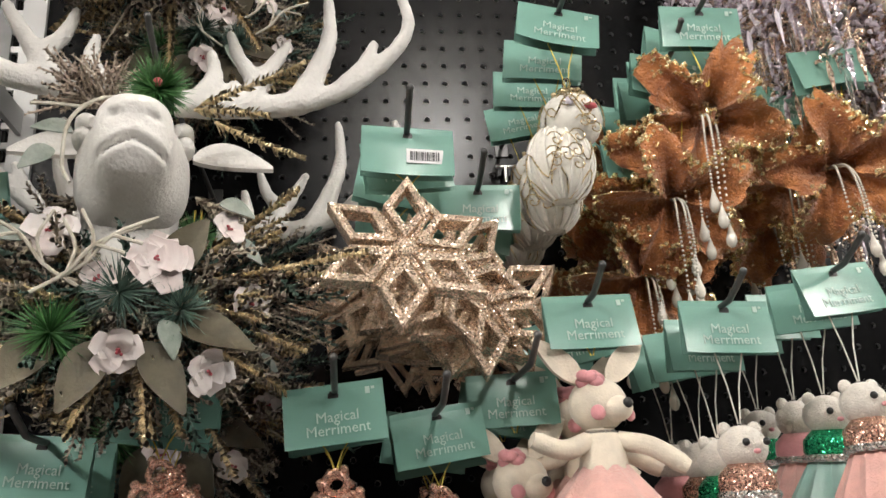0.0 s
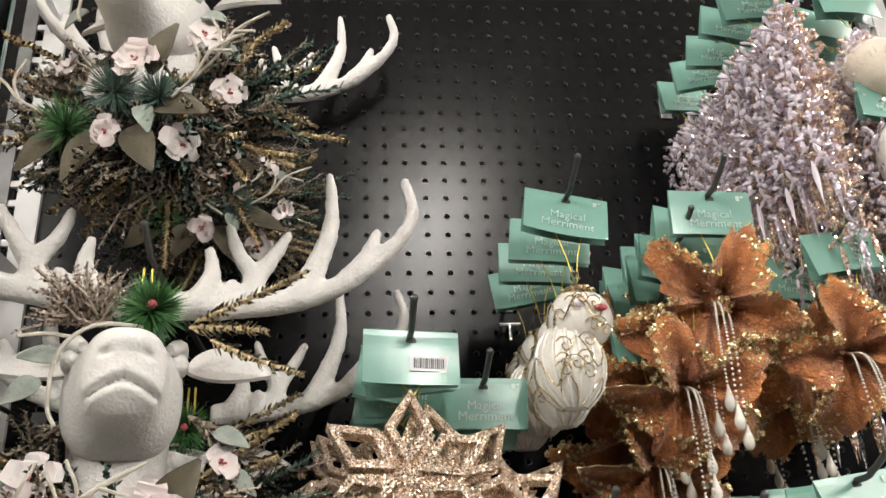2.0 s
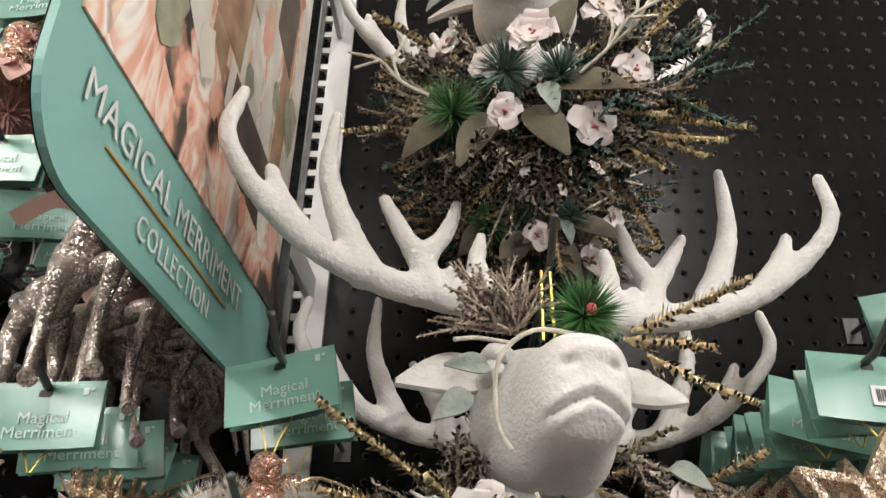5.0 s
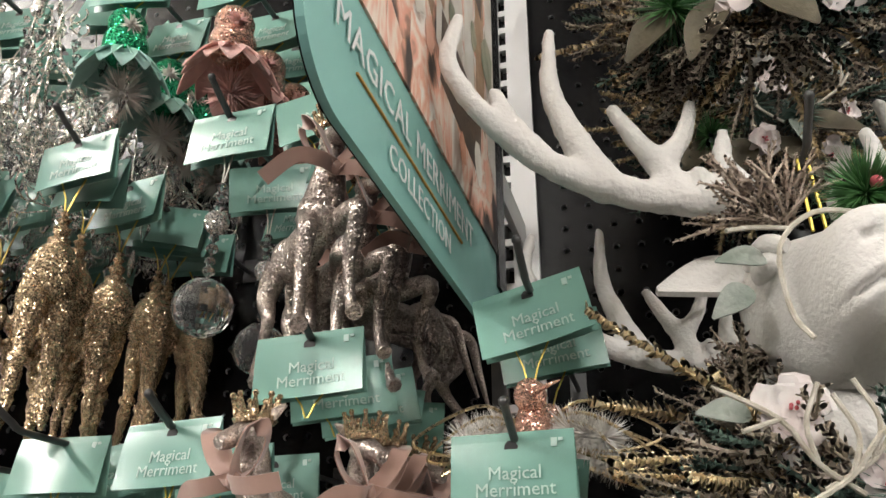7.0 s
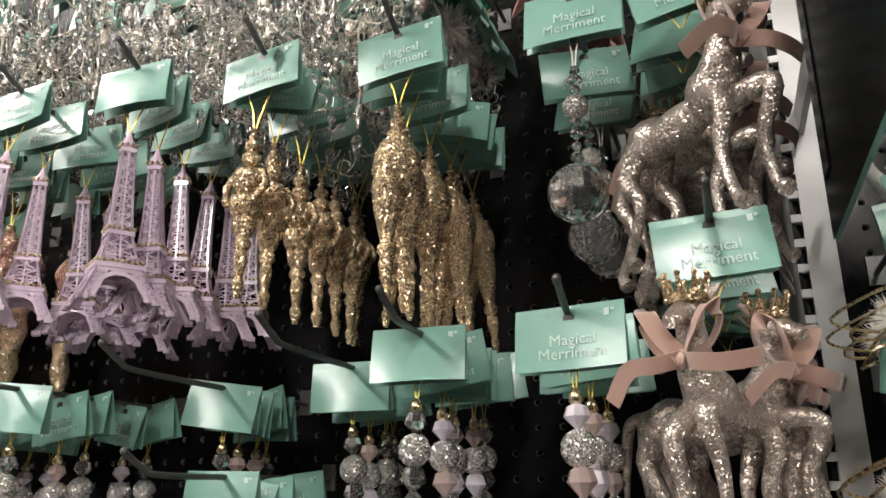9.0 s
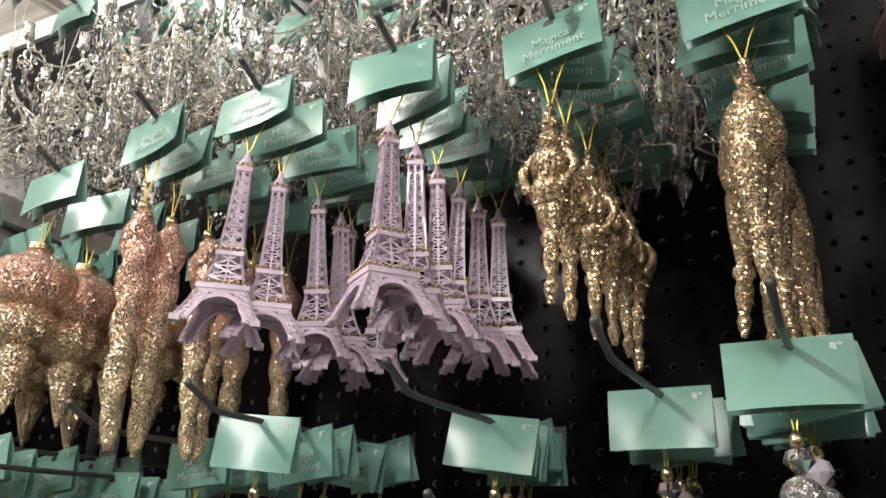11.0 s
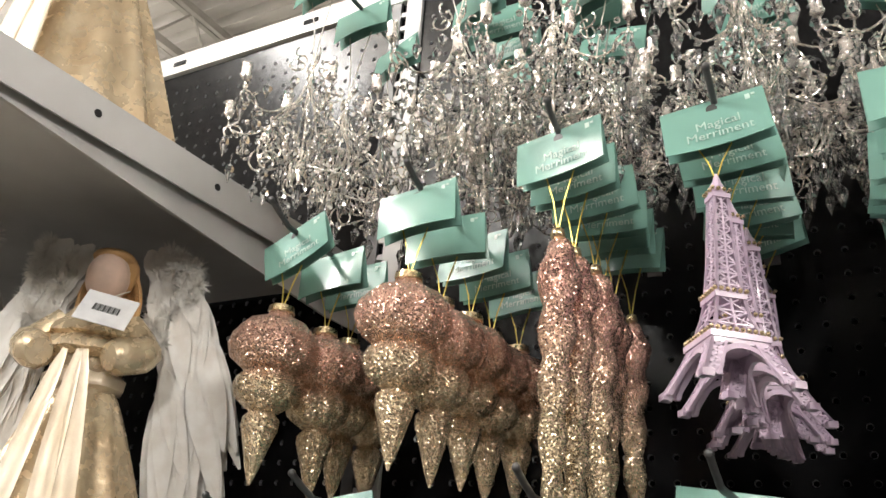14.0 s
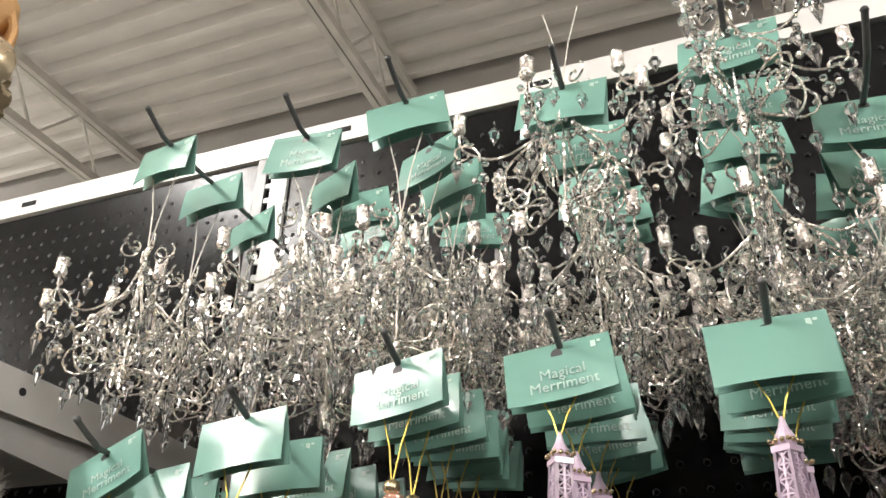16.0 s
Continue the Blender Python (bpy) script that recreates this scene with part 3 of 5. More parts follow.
def blossom(p, n, r, rs):
    g = Geo()
    n = Vector(n).normalized()
    s = n.orthogonal().normalized()
    u = n.cross(s)
    for k in range(5):
        a = k * 1.2566 + rs.uniform(-0.2, 0.2)
        d = s * math.cos(a) + u * math.sin(a) + n * rs.uniform(0.2, 0.9)
        k0 = len(g.v)
        blade(g, Vector(p), d, n, r * rs.uniform(0.9, 1.25), r * 1.1, 0, rs.uniform(0.1, 0.7), 0.0008, 9, True)
        for i in range(k0, len(g.v)):
            q = Vector(g.v[i])
            far = (q - Vector(p)).length / r
            g.v[i] = tuple(q + n * 0.12 * r * far * math.sin(900 * q.x + 700 * q.z + 3 * k))
    for k in range(5):
        g.ball(Vector(p) + n * 0.004 + Vector((rs.uniform(-1, 1), rs.uniform(-1, 1), rs.uniform(-1, 1))) * 0.002, 0.0011, 6, 4, 1)
    return g


FLOCK = bpy.data.textures.new("flock_grain", "CLOUDS")
FLOCK.noise_scale = 0.009


def deer_face(x, y, z):
    """Mouth, nostrils and nose pad pressed into the front of the muzzle."""
    k = max(0.0, min(1.0, (-0.046 - y) / 0.018))
    if not k:
        return (x, y, z)
    dip = 0.0
    if abs(x) < 0.026:
        line = -0.1085 - 0.30 * abs(x) - 9.0 * x * x
        d = z - line
        dip += 0.0058 * math.exp(-(d / 0.0021) ** 2) * min(1, (0.026 - abs(x)) / 0.006)
        dip -= 0.0022 * math.exp(-((d + 0.0065) / 0.0040) ** 2)
        dip -= 0.0018 * math.exp(-((d - 0.0060) / 0.0040) ** 2)
    for s in (-1, 1):
        dip += 0.0052 * math.exp(-((x - s * 0.0135) / 0.0042) ** 2 - ((z + 0.0885 + s * x * 0.25) / 0.0028) ** 2)
    dip -= 0.0035 * math.exp(-((z + 0.083) / 0.006) ** 2) * math.exp(-(x / 0.013) ** 2)
    return (x * (1 - dip * 4 * (abs(x) > 0.018)), y + dip * k, z)


def sprig(g, p, d, rs, length, count=16, size=0.0065, slot=0, thick=0.0011):
    """A short twig with side twigs, all set with small needles."""
    d = Vector(d).normalized()
    needles(g, p, d, length, count, size, rs, slot, 0, thick)
    for q in range(2):
        o = Vector((rs.uniform(-1, 1), rs.uniform(-1, 1), rs.uniform(-1, 1)))
        needles(g, Vector(p) + d * length * (0.3 + 0.3 * q), d + o * 0.6, length * 0.5, count // 2, size, rs, slot, 0, thick)


def deer(m, seed):
    rs = random.Random(seed)
    d = thing("deer_wreath", "white flocked antlered deer head in a gold and green wreath", "deer head", "deer heads on hooks", m)
    knots = [(0.055, 0.016, 0.016, -0.082), (0.045, 0.032, 0.032, -0.086), (0.020, 0.0425, 0.042, -0.097), (-0.008, 0.0425, 0.046, -0.106), (-0.030, 0.037, 0.042, -0.108), (-0.046, 0.031, 0.036, -0.106),
             (-0.062, 0.0285, 0.032, -0.103), (-0.074, 0.0265, 0.029, -0.101), (-0.081, 0.0215, 0.0235, -0.0985), (-0.0845, 0.014, 0.015, -0.097), (-0.086, 0.003, 0.003, -0.096)]
    rings = curve(knots, 6)
    n = 72
    v, f = [], []
    for y, w, h, zc in rings:
        for j in range(n):
            a = 2 * math.pi * j / n
            c, s = math.cos(a), math.sin(a)
            v.append(deer_face(w * math.copysign(abs(c) ** 0.76, c), y, zc + h * math.copysign(abs(s) ** 0.76, s)))
    for i in range(len(rings) - 1):
        for j in range(n):
            f.append((i * n + j, i * n + (j + 1) % n, (i + 1) * n + (j + 1) % n, (i + 1) * n + j))
    f += [tuple(range(n))[::-1], tuple(range((len(rings) - 1) * n, len(rings) * n))]
    g = Geo().add(v, f)
    for s in (-1, 1):
        g.ball((s * 0.0365, -0.014, -0.082), (0.009, 0.014, 0.010), 14, 10)
        g.tube(curve([(s * 0.030, -0.030, -0.074), (s * 0.038, -0.018, -0.069), (s * 0.041, 0.004, -0.074)], 5), [0.004, 0.005, 0.0055, 0.006, 0.006, 0.006, 0.0055, 0.005, 0.005, 0.004, 0.003], 10)
    g.lathe([(0.034, -0.10), (0.037, -0.13), (0.034, -0.16), (0.038, -0.20), (0.040, -0.225)], 24, 0, Matrix.Translation((0, 0.012, 0)))
    part("deer_head", g, "plush", d, "white flocked deer head", Matrix.Translation((-0.009, 0, -0.004)) @ Matrix.Diagonal((0.93, 0.96, 0.96, 1)))
    for s in (-1, 1):
        g = blade(Geo(), (s * 0.034, 0.018, -0.079), (s, -0.10, -0.06 + 0.10 * rs.random()), (0, -0.75, 0.5), 0.062, 0.036, 0, 0.10, 0.0035, 12)
        part("ear", g, "plush", d)
    # antlers: limbs grown together where they fork
    g = Geo()
    for s in (-1, 1):
        w = rs.uniform(0.96, 1.04)

        def arm(pts, r):
            c = curve([(s * x * w, y, z) for x, y, z in pts], 6)
            k = len(c)
            g.tube(c, [r[0] + (r[1] - r[0]) * (i / (k - 1)) ** 1.2 for i in range(k)], 12)
            g.ball(c[-1], r[1], 10, 8)

        arm([(0.016, 0.022, -0.034), (0.06, 0.022, -0.031), (0.11, 0.020, -0.024), (0.155, 0.012, -0.008), (0.192, 0.0, 0.020), (0.212, -0.010, 0.05), (0.206, -0.012, 0.082)], (0.0118, 0.0050))
        arm([(0.114, 0.020, -0.026), (0.132, 0.020, 0.006), (0.147, 0.022, 0.05), (0.146, 0.022, 0.097)], (0.0122, 0.0045))
        arm([(0.074, 0.022, -0.032), (0.079, 0.022, -0.018), (0.083, 0.023, -0.006), (0.096, 0.024, 0.014), (0.109, 0.024, 0.036)], (0.0120, 0.0048))
        arm([(0.083, 0.022, -0.014), (0.078, 0.022, 0.000), (0.067, 0.022, 0.016), (0.060, 0.022, 0.038)], (0.0090, 0.0048))
        arm([(0.036, 0.02, -0.038), (0.039, 0.018, -0.024), (0.047, 0.018, -0.008), (0.044, 0.018, 0.014)], (0.0115, 0.0048))
        arm([(0.046, 0.018, -0.036), (0.056, 0.016, -0.028), (0.063, 0.015, -0.014)], (0.0085, 0.0048))
        arm([(0.156, 0.012, -0.008), (0.173, 0.008, 0.014), (0.184, 0.006, 0.038)], (0.0100, 0.0050))
    horns = part("antler_rack", g, "plush", d, "branching white flocked antlers", Matrix.Translation((0.002, 0, 0.008)))
    merge = horns.modifiers.new("merge", "REMESH")
    merge.mode, merge.voxel_size, merge.use_smooth_shade = "VOXEL", 0.0028, True
    soft = horns.modifiers.new("soft", "SMOOTH")
    soft.factor, soft.iterations = 0.5, 6
    rough = horns.modifiers.new("rough", "DISPLACE")
    rough.texture, rough.strength, rough.mid_level = FLOCK, 0.0022, 0.5
    for s in (-1, 1):
        part("thread", Geo().tube([(s * 0.003, 0.012, 0.0), (s * 0.004, 0.008, -0.05)], 0.0011, 5), "thread", d)
    # crown between the antlers
    g = Geo()
    burst(g, (0.004, -0.040, -0.050), 0.030, 620, rs, 0, 0.00055)
    part("pine_tuft", g, "pine", d, "green pine tuft")
    part("pine_bud", Geo().ball((0.004, -0.052, -0.050), 0.0035, 8, 6), "berry", d)
    g = Geo()
    for k in range(34):
        sprig(g, (-0.030 + rs.uniform(-0.010, 0.006), -0.012, -0.055), (rs.uniform(-1.0, 0.25), rs.uniform(-0.6, 0.4), rs.uniform(0.1, 1.2)), rs, rs.uniform(0.028, 0.056), 22, 0.0055, 0, 0.0008)
    part("dried_sprig", g, "sprig", d, "pale brown dried sprig")
    for s in (-1, 1):
        g = Geo()
        for q in range(6):
            sprig(g, (s * 0.036, 0.0, -0.115), (s, rs.uniform(-0.4, 0.1), rs.uniform(-1.3, -0.4)), rs, rs.uniform(0.035, 0.06), 22, 0.008)
        part("dried_sprig", g, "taupe", d)
    for px, pz, dx, dz, ln in ((0.035, -0.055, 0.9, 0.45, 0.080), (0.045, -0.068, 1.0, -0.50, 0.070), (0.03, -0.06, 1.0, 0.05, 0.055)):
        g = Geo()
        needles(g, (px, -0.035, pz), (dx, -0.1, dz), ln, 58, 0.0115, rs, 0, 0.8, 0.0015)
        part("gold_fern", g, "fern", d)
    g = Geo()
    g.tube(curve([(0.0, -0.045, -0.064), (-0.03, -0.05, -0.066), (-0.05, -0.05, -0.085), (-0.052, -0.055, -0.12), (-0.046, -0.06, -0.135)], 4), 0.0014, 6)
    g.tube(curve([(-0.042, -0.05, -0.075), (-0.06, -0.045, -0.072), (-0.075, -0.05, -0.076)], 4), 0.0013, 6)
    part("white_twig", g, "twig", d, "frosted white twig")
    # wreath round the neck
    for k in range(40):
        a = 2 * math.pi * k / 40 + rs.uniform(-0.1, 0.1)
        ox, oz = math.cos(a), math.sin(a)
        if oz > 0.62:
            continue
        base = Vector((ox * 0.03, 0.012 + rs.uniform(-0.02, 0.02), -0.185 + oz * 0.02))
        kind = ("fern", "taupe", "pine2", "fern", "taupe", "fern")[k % 6]
        g = Geo()
        for q in range(3 if kind == "taupe" else 2):
            dr = (ox + rs.uniform(-0.3, 0.3), rs.uniform(-0.75, 0.15), oz * 0.75 + rs.uniform(-0.3, 0.3))
            ln = rs.uniform(0.080, 0.130) * (0.85 if kind == "taupe" else 1.0)
            if kind == "fern":
                needles(g, base, dr, ln, 84, 0.0125, rs, 0, 0.8, 0.0017)
            else:
                sprig(g, base, dr, rs, ln, 46, 0.008 if kind == "taupe" else 0.015, 0, 0.0011)
        part({"fern": "gold_fern", "taupe": "dried_sprig", "pine2": "green_sprig"}[kind], g, kind, d)
    for mat_name, count in (("taupe", 170), ("pine2", 46), ("fern", 30)):
        g = Geo()
        for k in range(count):
            a = rs.uniform(2.6, 6.8)
            r = rs.uniform(0.0, 0.085)
            p = Vector((r * math.cos(a), rs.uniform(-0.040, 0.035), -0.195 + 0.8 * r * math.sin(a)))
            sprig(g, p, (math.cos(a) + rs.uniform(-0.7, 0.7), rs.uniform(-1.3, 0.2), math.sin(a) + rs.uniform(-0.7, 0.7)), rs, rs.uniform(0.024, 0.044), 15, 0.0080, 0, 0.0014)
        tagged(part("filler", g, mat_name, d, "dense dried filler foliage"), kind="stuff")
    for px, pz, r in ((-0.012, -0.205, 0.033), (0.026, -0.216, 0.028), (-0.050, -0.232, 0.033)):
        g = Geo()
        burst(g, (px, -0.052, pz), r, 300, rs, 0, 0.0005)
        part("pine_tuft", g, "pine2" if px > -0.03 else "pine", d)
    for px, py, pz, nx, nz in ((-0.055, -0.045, -0.165, -0.4, 0.2), (0.055, -0.04, -0.155, 0.4, 0.3), (0.010, -0.062, -0.186, 0, 0.1), (-0.024, -0.055, -0.198, -0.3, 0), (-0.010, -0.060, -0.245, 0, -0.4), (0.072, -0.03, -0.205, 0.6, 0), (0.045, -0.045, -0.255, 0.3, -0.6)):
        part("blossom", blossom((px, py, pz), (nx, -1, nz), 0.0175 if px == 0.010 else rs.uniform(0.0110, 0.0145), rs), ["petal", "berry"], d, "white fabric blossom with pink heart")
    for px, pz, dx, dz, ln in ((0.016, -0.192, 0.55, 0.85, 0.046), (0.022, -0.222, 0.9, -0.35, 0.056), (-0.05, -0.235, -0.6, -0.7, 0.048), (0.004, -0.238, 0.6, -1, 0.054), (-0.02, -0.238, -0.5, -1, 0.050)):
        part("leaf", blade(Geo(), (px, -0.050, pz), (dx, -0.35, dz), (0.1, -1, 0.3), ln, 0.026, 0, 0.12, 0.0008, 8), "leaf", d, "antique gold leaf")
    for px, py, pz, dx, dz in ((-0.05, -0.03, -0.085, -1, 0.15), (-0.06, -0.03, -0.10, -0.8, -0.5), (0.05, -0.04, -0.135, 0.9, -0.2), (0.06, -0.03, -0.16, 1, -0.5), (-0.07, -0.03, -0.165, -1, 0.2), (0.015, -0.058, -0.225, 0.4, -0.9)):
        part("leaf", blade(Geo(), (px, py, pz), (dx, -0.25, dz), (0.25, -1, 0.5), 0.025, 0.016, 0, 0.30, 0.0008, 7), "sage", d, "frosted sage green leaf")
    for k in range(3):
        g = Geo()
        p = Vector((rs.uniform(-0.07, 0.06), -0.058, -0.215 + rs.uniform(-0.02, 0.02)))
        s = -1 if k % 2 else 1
        line = [p, p + Vector((s * 0.02, -0.006, 0.012)), p + Vector((s * 0.035, -0.01, 0.03)), p + Vector((s * 0.062, -0.008, 0.045))]
        g.tube(curve(line, 4), [0.0013] * 12 + [0.0007], 6)
        g.tube(curve([line[1], line[1] + Vector((s * 0.004, -0.004, 0.016)), line[1] + Vector((s * -0.004, -0.004, 0.034))], 4), 0.0012, 6)
        g.tube([line[2], line[2] + Vector((s * 0.018, -0.004, -0.006))], 0.0012, 6)
        part("white_twig", g, "twig", d, "frosted white twig")
    return d


def snowflake(th, k):
    thread_on(th, -0.036)
    turn = pose(0, 0, 0, (-18, -8, -25)[k % 3], (6, -10, 14)[k % 3], 0) @ Matrix.Translation((0, 0, -0.094)) @ Matrix.Diagonal((1.07, 1.1, 1.07, 1)) @ Matrix.Translation((0, 0, 0.082))
    R, T = 0.064, 0.011
    for q in range(6):
        a = math.pi / 2 + q * math.pi / 3
        c, s = math.cos(a), math.sin(a)
        def at(u, w):
            return (c * u - s * w, s * u + c * w)
        outer = [at(0.008, 0), at(0.034, 0.0165), at(R, 0), at(0.034, -0.0165)]
        inner = [at(0.0185, 0), at(0.034, 0.0104), at(0.0535, 0), at(0.034, -0.0104)]
        g = Geo()
        v, f = [], []
        for yy in (-T / 2, T / 2):
            v += [(x, yy, z) for x, z in outer] + [(x, yy, z) for x, z in inner]
        for i in range(4):
            j = (i + 1) % 4
            f += [(i, 4 + i, 4 + j, j), (8 + i, 8 + j, 12 + j, 12 + i), (i, j, 8 + j, 8 + i), (4 + i, 12 + i, 12 + j, 4 + j)]
        g.add(v, f, Matrix.Translation((0, 0, -0.094)))
        g.tube([(at(0.006, 0.004)[0], -0.001, -0.094 + at(0.006, 0.004)[1]), (at(0.030, 0.020)[0], -0.001, -0.094 + at(0.030, 0.020)[1])], 0.0028, 5)
        part("snowflake_arm", g, "rosegold", th, "", turn, smooth=False)
    g = Geo().ball((0, 0, -0.094), (0.011, 0.008, 0.011), 10, 6)
    part("hub", g, "rosegold", th, "", turn)


def owl(th, k):
    thread_on(th, -0.062)
    g = Geo()
    g.ball((0, 0, -0.095), (0.027, 0.025, 0.026), 18, 12)
    g.ball((-0.012, 0.006, -0.134), (0.028, 0.027, 0.036), 18, 12)
    part("body", g, "pearl", th, "pearl white satin bird body")
    g = Geo()
    rs = random.Random(11 + k)
    for c, r in (((0, 0, -0.095), 0.0285), ((-0.012, 0.006, -0.134), 0.0305)):
        for q in range(7):
            a0, z0 = rs.uniform(0, 6.28), rs.uniform(-0.8, 0.6)
            pts = []
            for i in range(14):
                a = a0 + i * 0.14
                zz = max(-0.95, min(0.95, z0 + 0.35 * math.sin(i * 0.8 + q)))
                w = math.sqrt(1 - zz * zz)
                pts.append((c[0] + r * w * math.cos(a), c[1] + r * w * math.sin(a) * 0.95, c[2] + r * zz * (1 if r < 0.03 else 1.2)))
            g.tube(pts, 0.0007, 4)
            cx, cz = rs.uniform(-0.6, 0.6), rs.uniform(-0.6, 0.5)
            sp = [(c[0] + r * (cx + 0.02 * i * math.cos(i * 0.7)), c[1] - r * math.sqrt(max(0.05, 1 - cx * cx - cz * cz)) - 0.001, c[2] + r * (cz + 0.02 * i * math.sin(i * 0.7))) for i in range(14)]
            g.tube(sp, 0.0006, 4)
    g.lathe([(0.012, -0.068), (0.015, -0.073), (0.019, -0.078), (0.016, -0.075)], 14)
    part("filigree", g, "wire", th, "gold wire filigree")
    g = Geo()
    for i in range(26):
        a, rr = i * 2.4, 0.016 * math.sqrt((i + 0.5) / 26)
        g.ball((rr * math.cos(a), rr * math.sin(a), -0.0665 - 0.35 * rr), 0.0025, 6, 4)
    tagged(part("bead_cap", g, "wire", th, "cap of gold beads"), kind="stuff")
    part("crystal_bead", Geo().gem((0, 0, -0.057), 0.0045, 0.013, 8, 0, None, 0.5), "crystal", th, smooth=False)
    for c, rx, ry, rz in (((-0.012, 0.006, -0.134), 0.0284, 0.0274, 0.0366),):
        g = Geo()
        for i in range(16):
            a = i * math.pi / 8
            g.tube([(c[0] + rx * math.cos(t) * math.cos(a), c[1] + ry * math.cos(t) * math.sin(a), c[2] + rz * math.sin(t)) for t in [-1.2 + 0.3 * q for q in range(9)]], 0.0016, 5)
        part("satin_cover", g, "pearl", th)
    part("beak", Geo().ball((0.008, -0.026, -0.094), (0.006, 0.003, 0.003), 8, 6), "berry", th)
    part("eye", Geo().ball((-0.010, -0.025, -0.090), (0.004, 0.002, 0.004), 8, 6), "lilac", th)


def trumpet(th, k):
    """A velvet star flower that opens to the front, with a glittering back and strings of beads."""
    low = (0.022, 0.062, 0.038)[k % 3]
    thread_on(th, -0.05 - low)
    rs = random.Random(40 + k)
    n, rows = 100, 12
    v, f = [], []
    for i in range(rows + 1):
        t = i / rows
        for j in range(n):
            a = 2 * math.pi * j / n
            lobe = abs(math.cos(2.5 * a))
            edge = 0.036 + 0.038 * lobe ** 1.5 + 0.004 * math.sin(7 * a + k) + 0.0022 * math.sin(23 * a + 2 * k) + rs.uniform(-0.0045, 0.0045) * t
            r = 0.003 + edge * t
            z = -0.052 + 0.024 * (1 - t) ** 2 - 0.030 * t ** 0.8 + 0.030 * t ** 3 * lobe ** 1.5 + 0.007 * t * math.sin(3 * a + 2 * k) + 0.0030 * math.sin(11 * a + 5 * t + k) * t + rs.uniform(-0.0012, 0.0012)
            v.append((r * math.cos(a), r * math.sin(a), z))
    for i in range(rows):
        for j in range(n):
            a, b = i * n + j, i * n + (j + 1) % n
            f.append((a, b, b + n, a + n))
    inner = [(x * 0.99, y * 0.99, z - 0.0020) for x, y, z in v]
    tilt = pose(0, 0.016, -0.074 - low, (-66, -56, -60)[k % 3], (0, 5, -6)[k % 3], (-20, -8, -16)[k % 3]) @ pose(0, 0, 0, 0, 0, (14, 30, 50)[k % 3]) @ Matrix.Translation((0, 0, 0.062))
    g = Geo().add(v, f, None, 1)
    g.add(inner, [q[::-1] for q in f], None, 0)
    m0 = len(v)
    for j in range(n):
        a, b = rows * n + j, rows * n + (j + 1) % n
        g.f.append((a, b, b + m0, a + m0))
        g.s.append(1)
    part("flower", g, ["copper", "rim"], th, "copper velvet flower with gold glitter back", tilt)
    g = Geo()
    for q in range(3400):
        p = Vector(inner[rs.randrange(n * 2, (rows + 1) * n)])
        o = Vector((rs.uniform(-1, 1), rs.uniform(-1, 1), rs.uniform(-1.4, 0.2))).normalized() * rs.uniform(0.003, 0.0080)
        w = o.orthogonal().normalized() * 0.00026
        g.add([p - w, p + w, p + o], [(0, 1, 2)])
    tagged(part("velvet_nap", g, "copper", th, m=tilt), kind="stuff")
    g = Geo()
    for q in range(1500):
        j = rs.randrange(n)
        if math.sin(5 * 2 * math.pi * j / n + 3 * k) + rs.uniform(-0.9, 0.9) < 0:
            continue
        p = rs.choice((v, inner))[(rows - rs.choice((0, 0, 0, 0, 1, 1, 2, 3))) * n + j]
        g.gem((p[0] + rs.uniform(-0.001, 0.001), p[1] + rs.uniform(-0.001, 0.001), p[2] + rs.uniform(-0.002, 0.003)), rs.uniform(0.0016, 0.0034), 0.0046, 4)
    tagged(part("glitter_rim", g, "rim", th, m=tilt), kind="stuff")
    heart = tilt @ Vector((0, 0, -0.036))
    for q in range(3):
        o = Vector(((q - 1) * 0.006 + rs.uniform(-0.002, 0.002), -0.004 * (q % 2), 0))
        ln = 0.075 + 0.016 * ((q + k) % 3)
        line = curve([heart, heart + Vector((-0.004, -0.022, -0.010)) + o, heart + Vector((-0.006, -0.030, -0.040)) + o * 1.4, heart + Vector((-0.006, -0.030, -0.010 - ln)) + o * 1.2], 14)
        g = Geo()
        for p in line:
            g.ball(p, 0.00135, 6, 4)
        g.lathe([(0.0008, 0.003), (0.0026, -0.004), (0.0046, -0.010), (0.0046, -0.014), (0.0026, -0.018), (0.0006, -0.019)], 12, 0, Matrix.Translation(line[-1]))
        part("bead_string", g, "bead", th, "string of white beads with a pearl drop")


def garland(th, k):
    """Strands of clear and rose acrylic beads."""
    thread_on(th, -0.045)
    rs = random.Random(60 + k)
    for q in range(14):
        a = q * 0.6 + rs.uniform(-0.3, 0.3)
        r = rs.uniform(0.006, 0.032)
        x, y = r * math.cos(a), r * math.sin(a)
        g = Geo()
        z = -0.045 - rs.uniform(0, 0.04)
        end = -rs.uniform(0.24, 0.33) if k < 2 else -rs.uniform(0.30, 0.48)
        i = 0
        while z > end:
            h = rs.uniform(0.006, 0.015)
            t = min(1, (-0.04 - z) / 0.06)
            g.gem((0, 0, 0), rs.uniform(0.0016, 0.0036), h, 5, 0, pose(x * t + rs.uniform(-0.010, 0.010), y * t + rs.uniform(-0.010, 0.010), z, rs.uniform(-70, 70), rs.uniform(-70, 70), rs.uniform(0, 360)))
            z -= h * 0.22
            i += 1
        g.gem((x, y, z - 0.020), 0.0030, 0.044, 6)
        tagged(part("crystal_strand", g, ("champ", "lilacbead", "champ", "lilacbead", "crystal", "champ", "lilac", "lilacbead")[q % 8], th, smooth=False), kind="stuff")


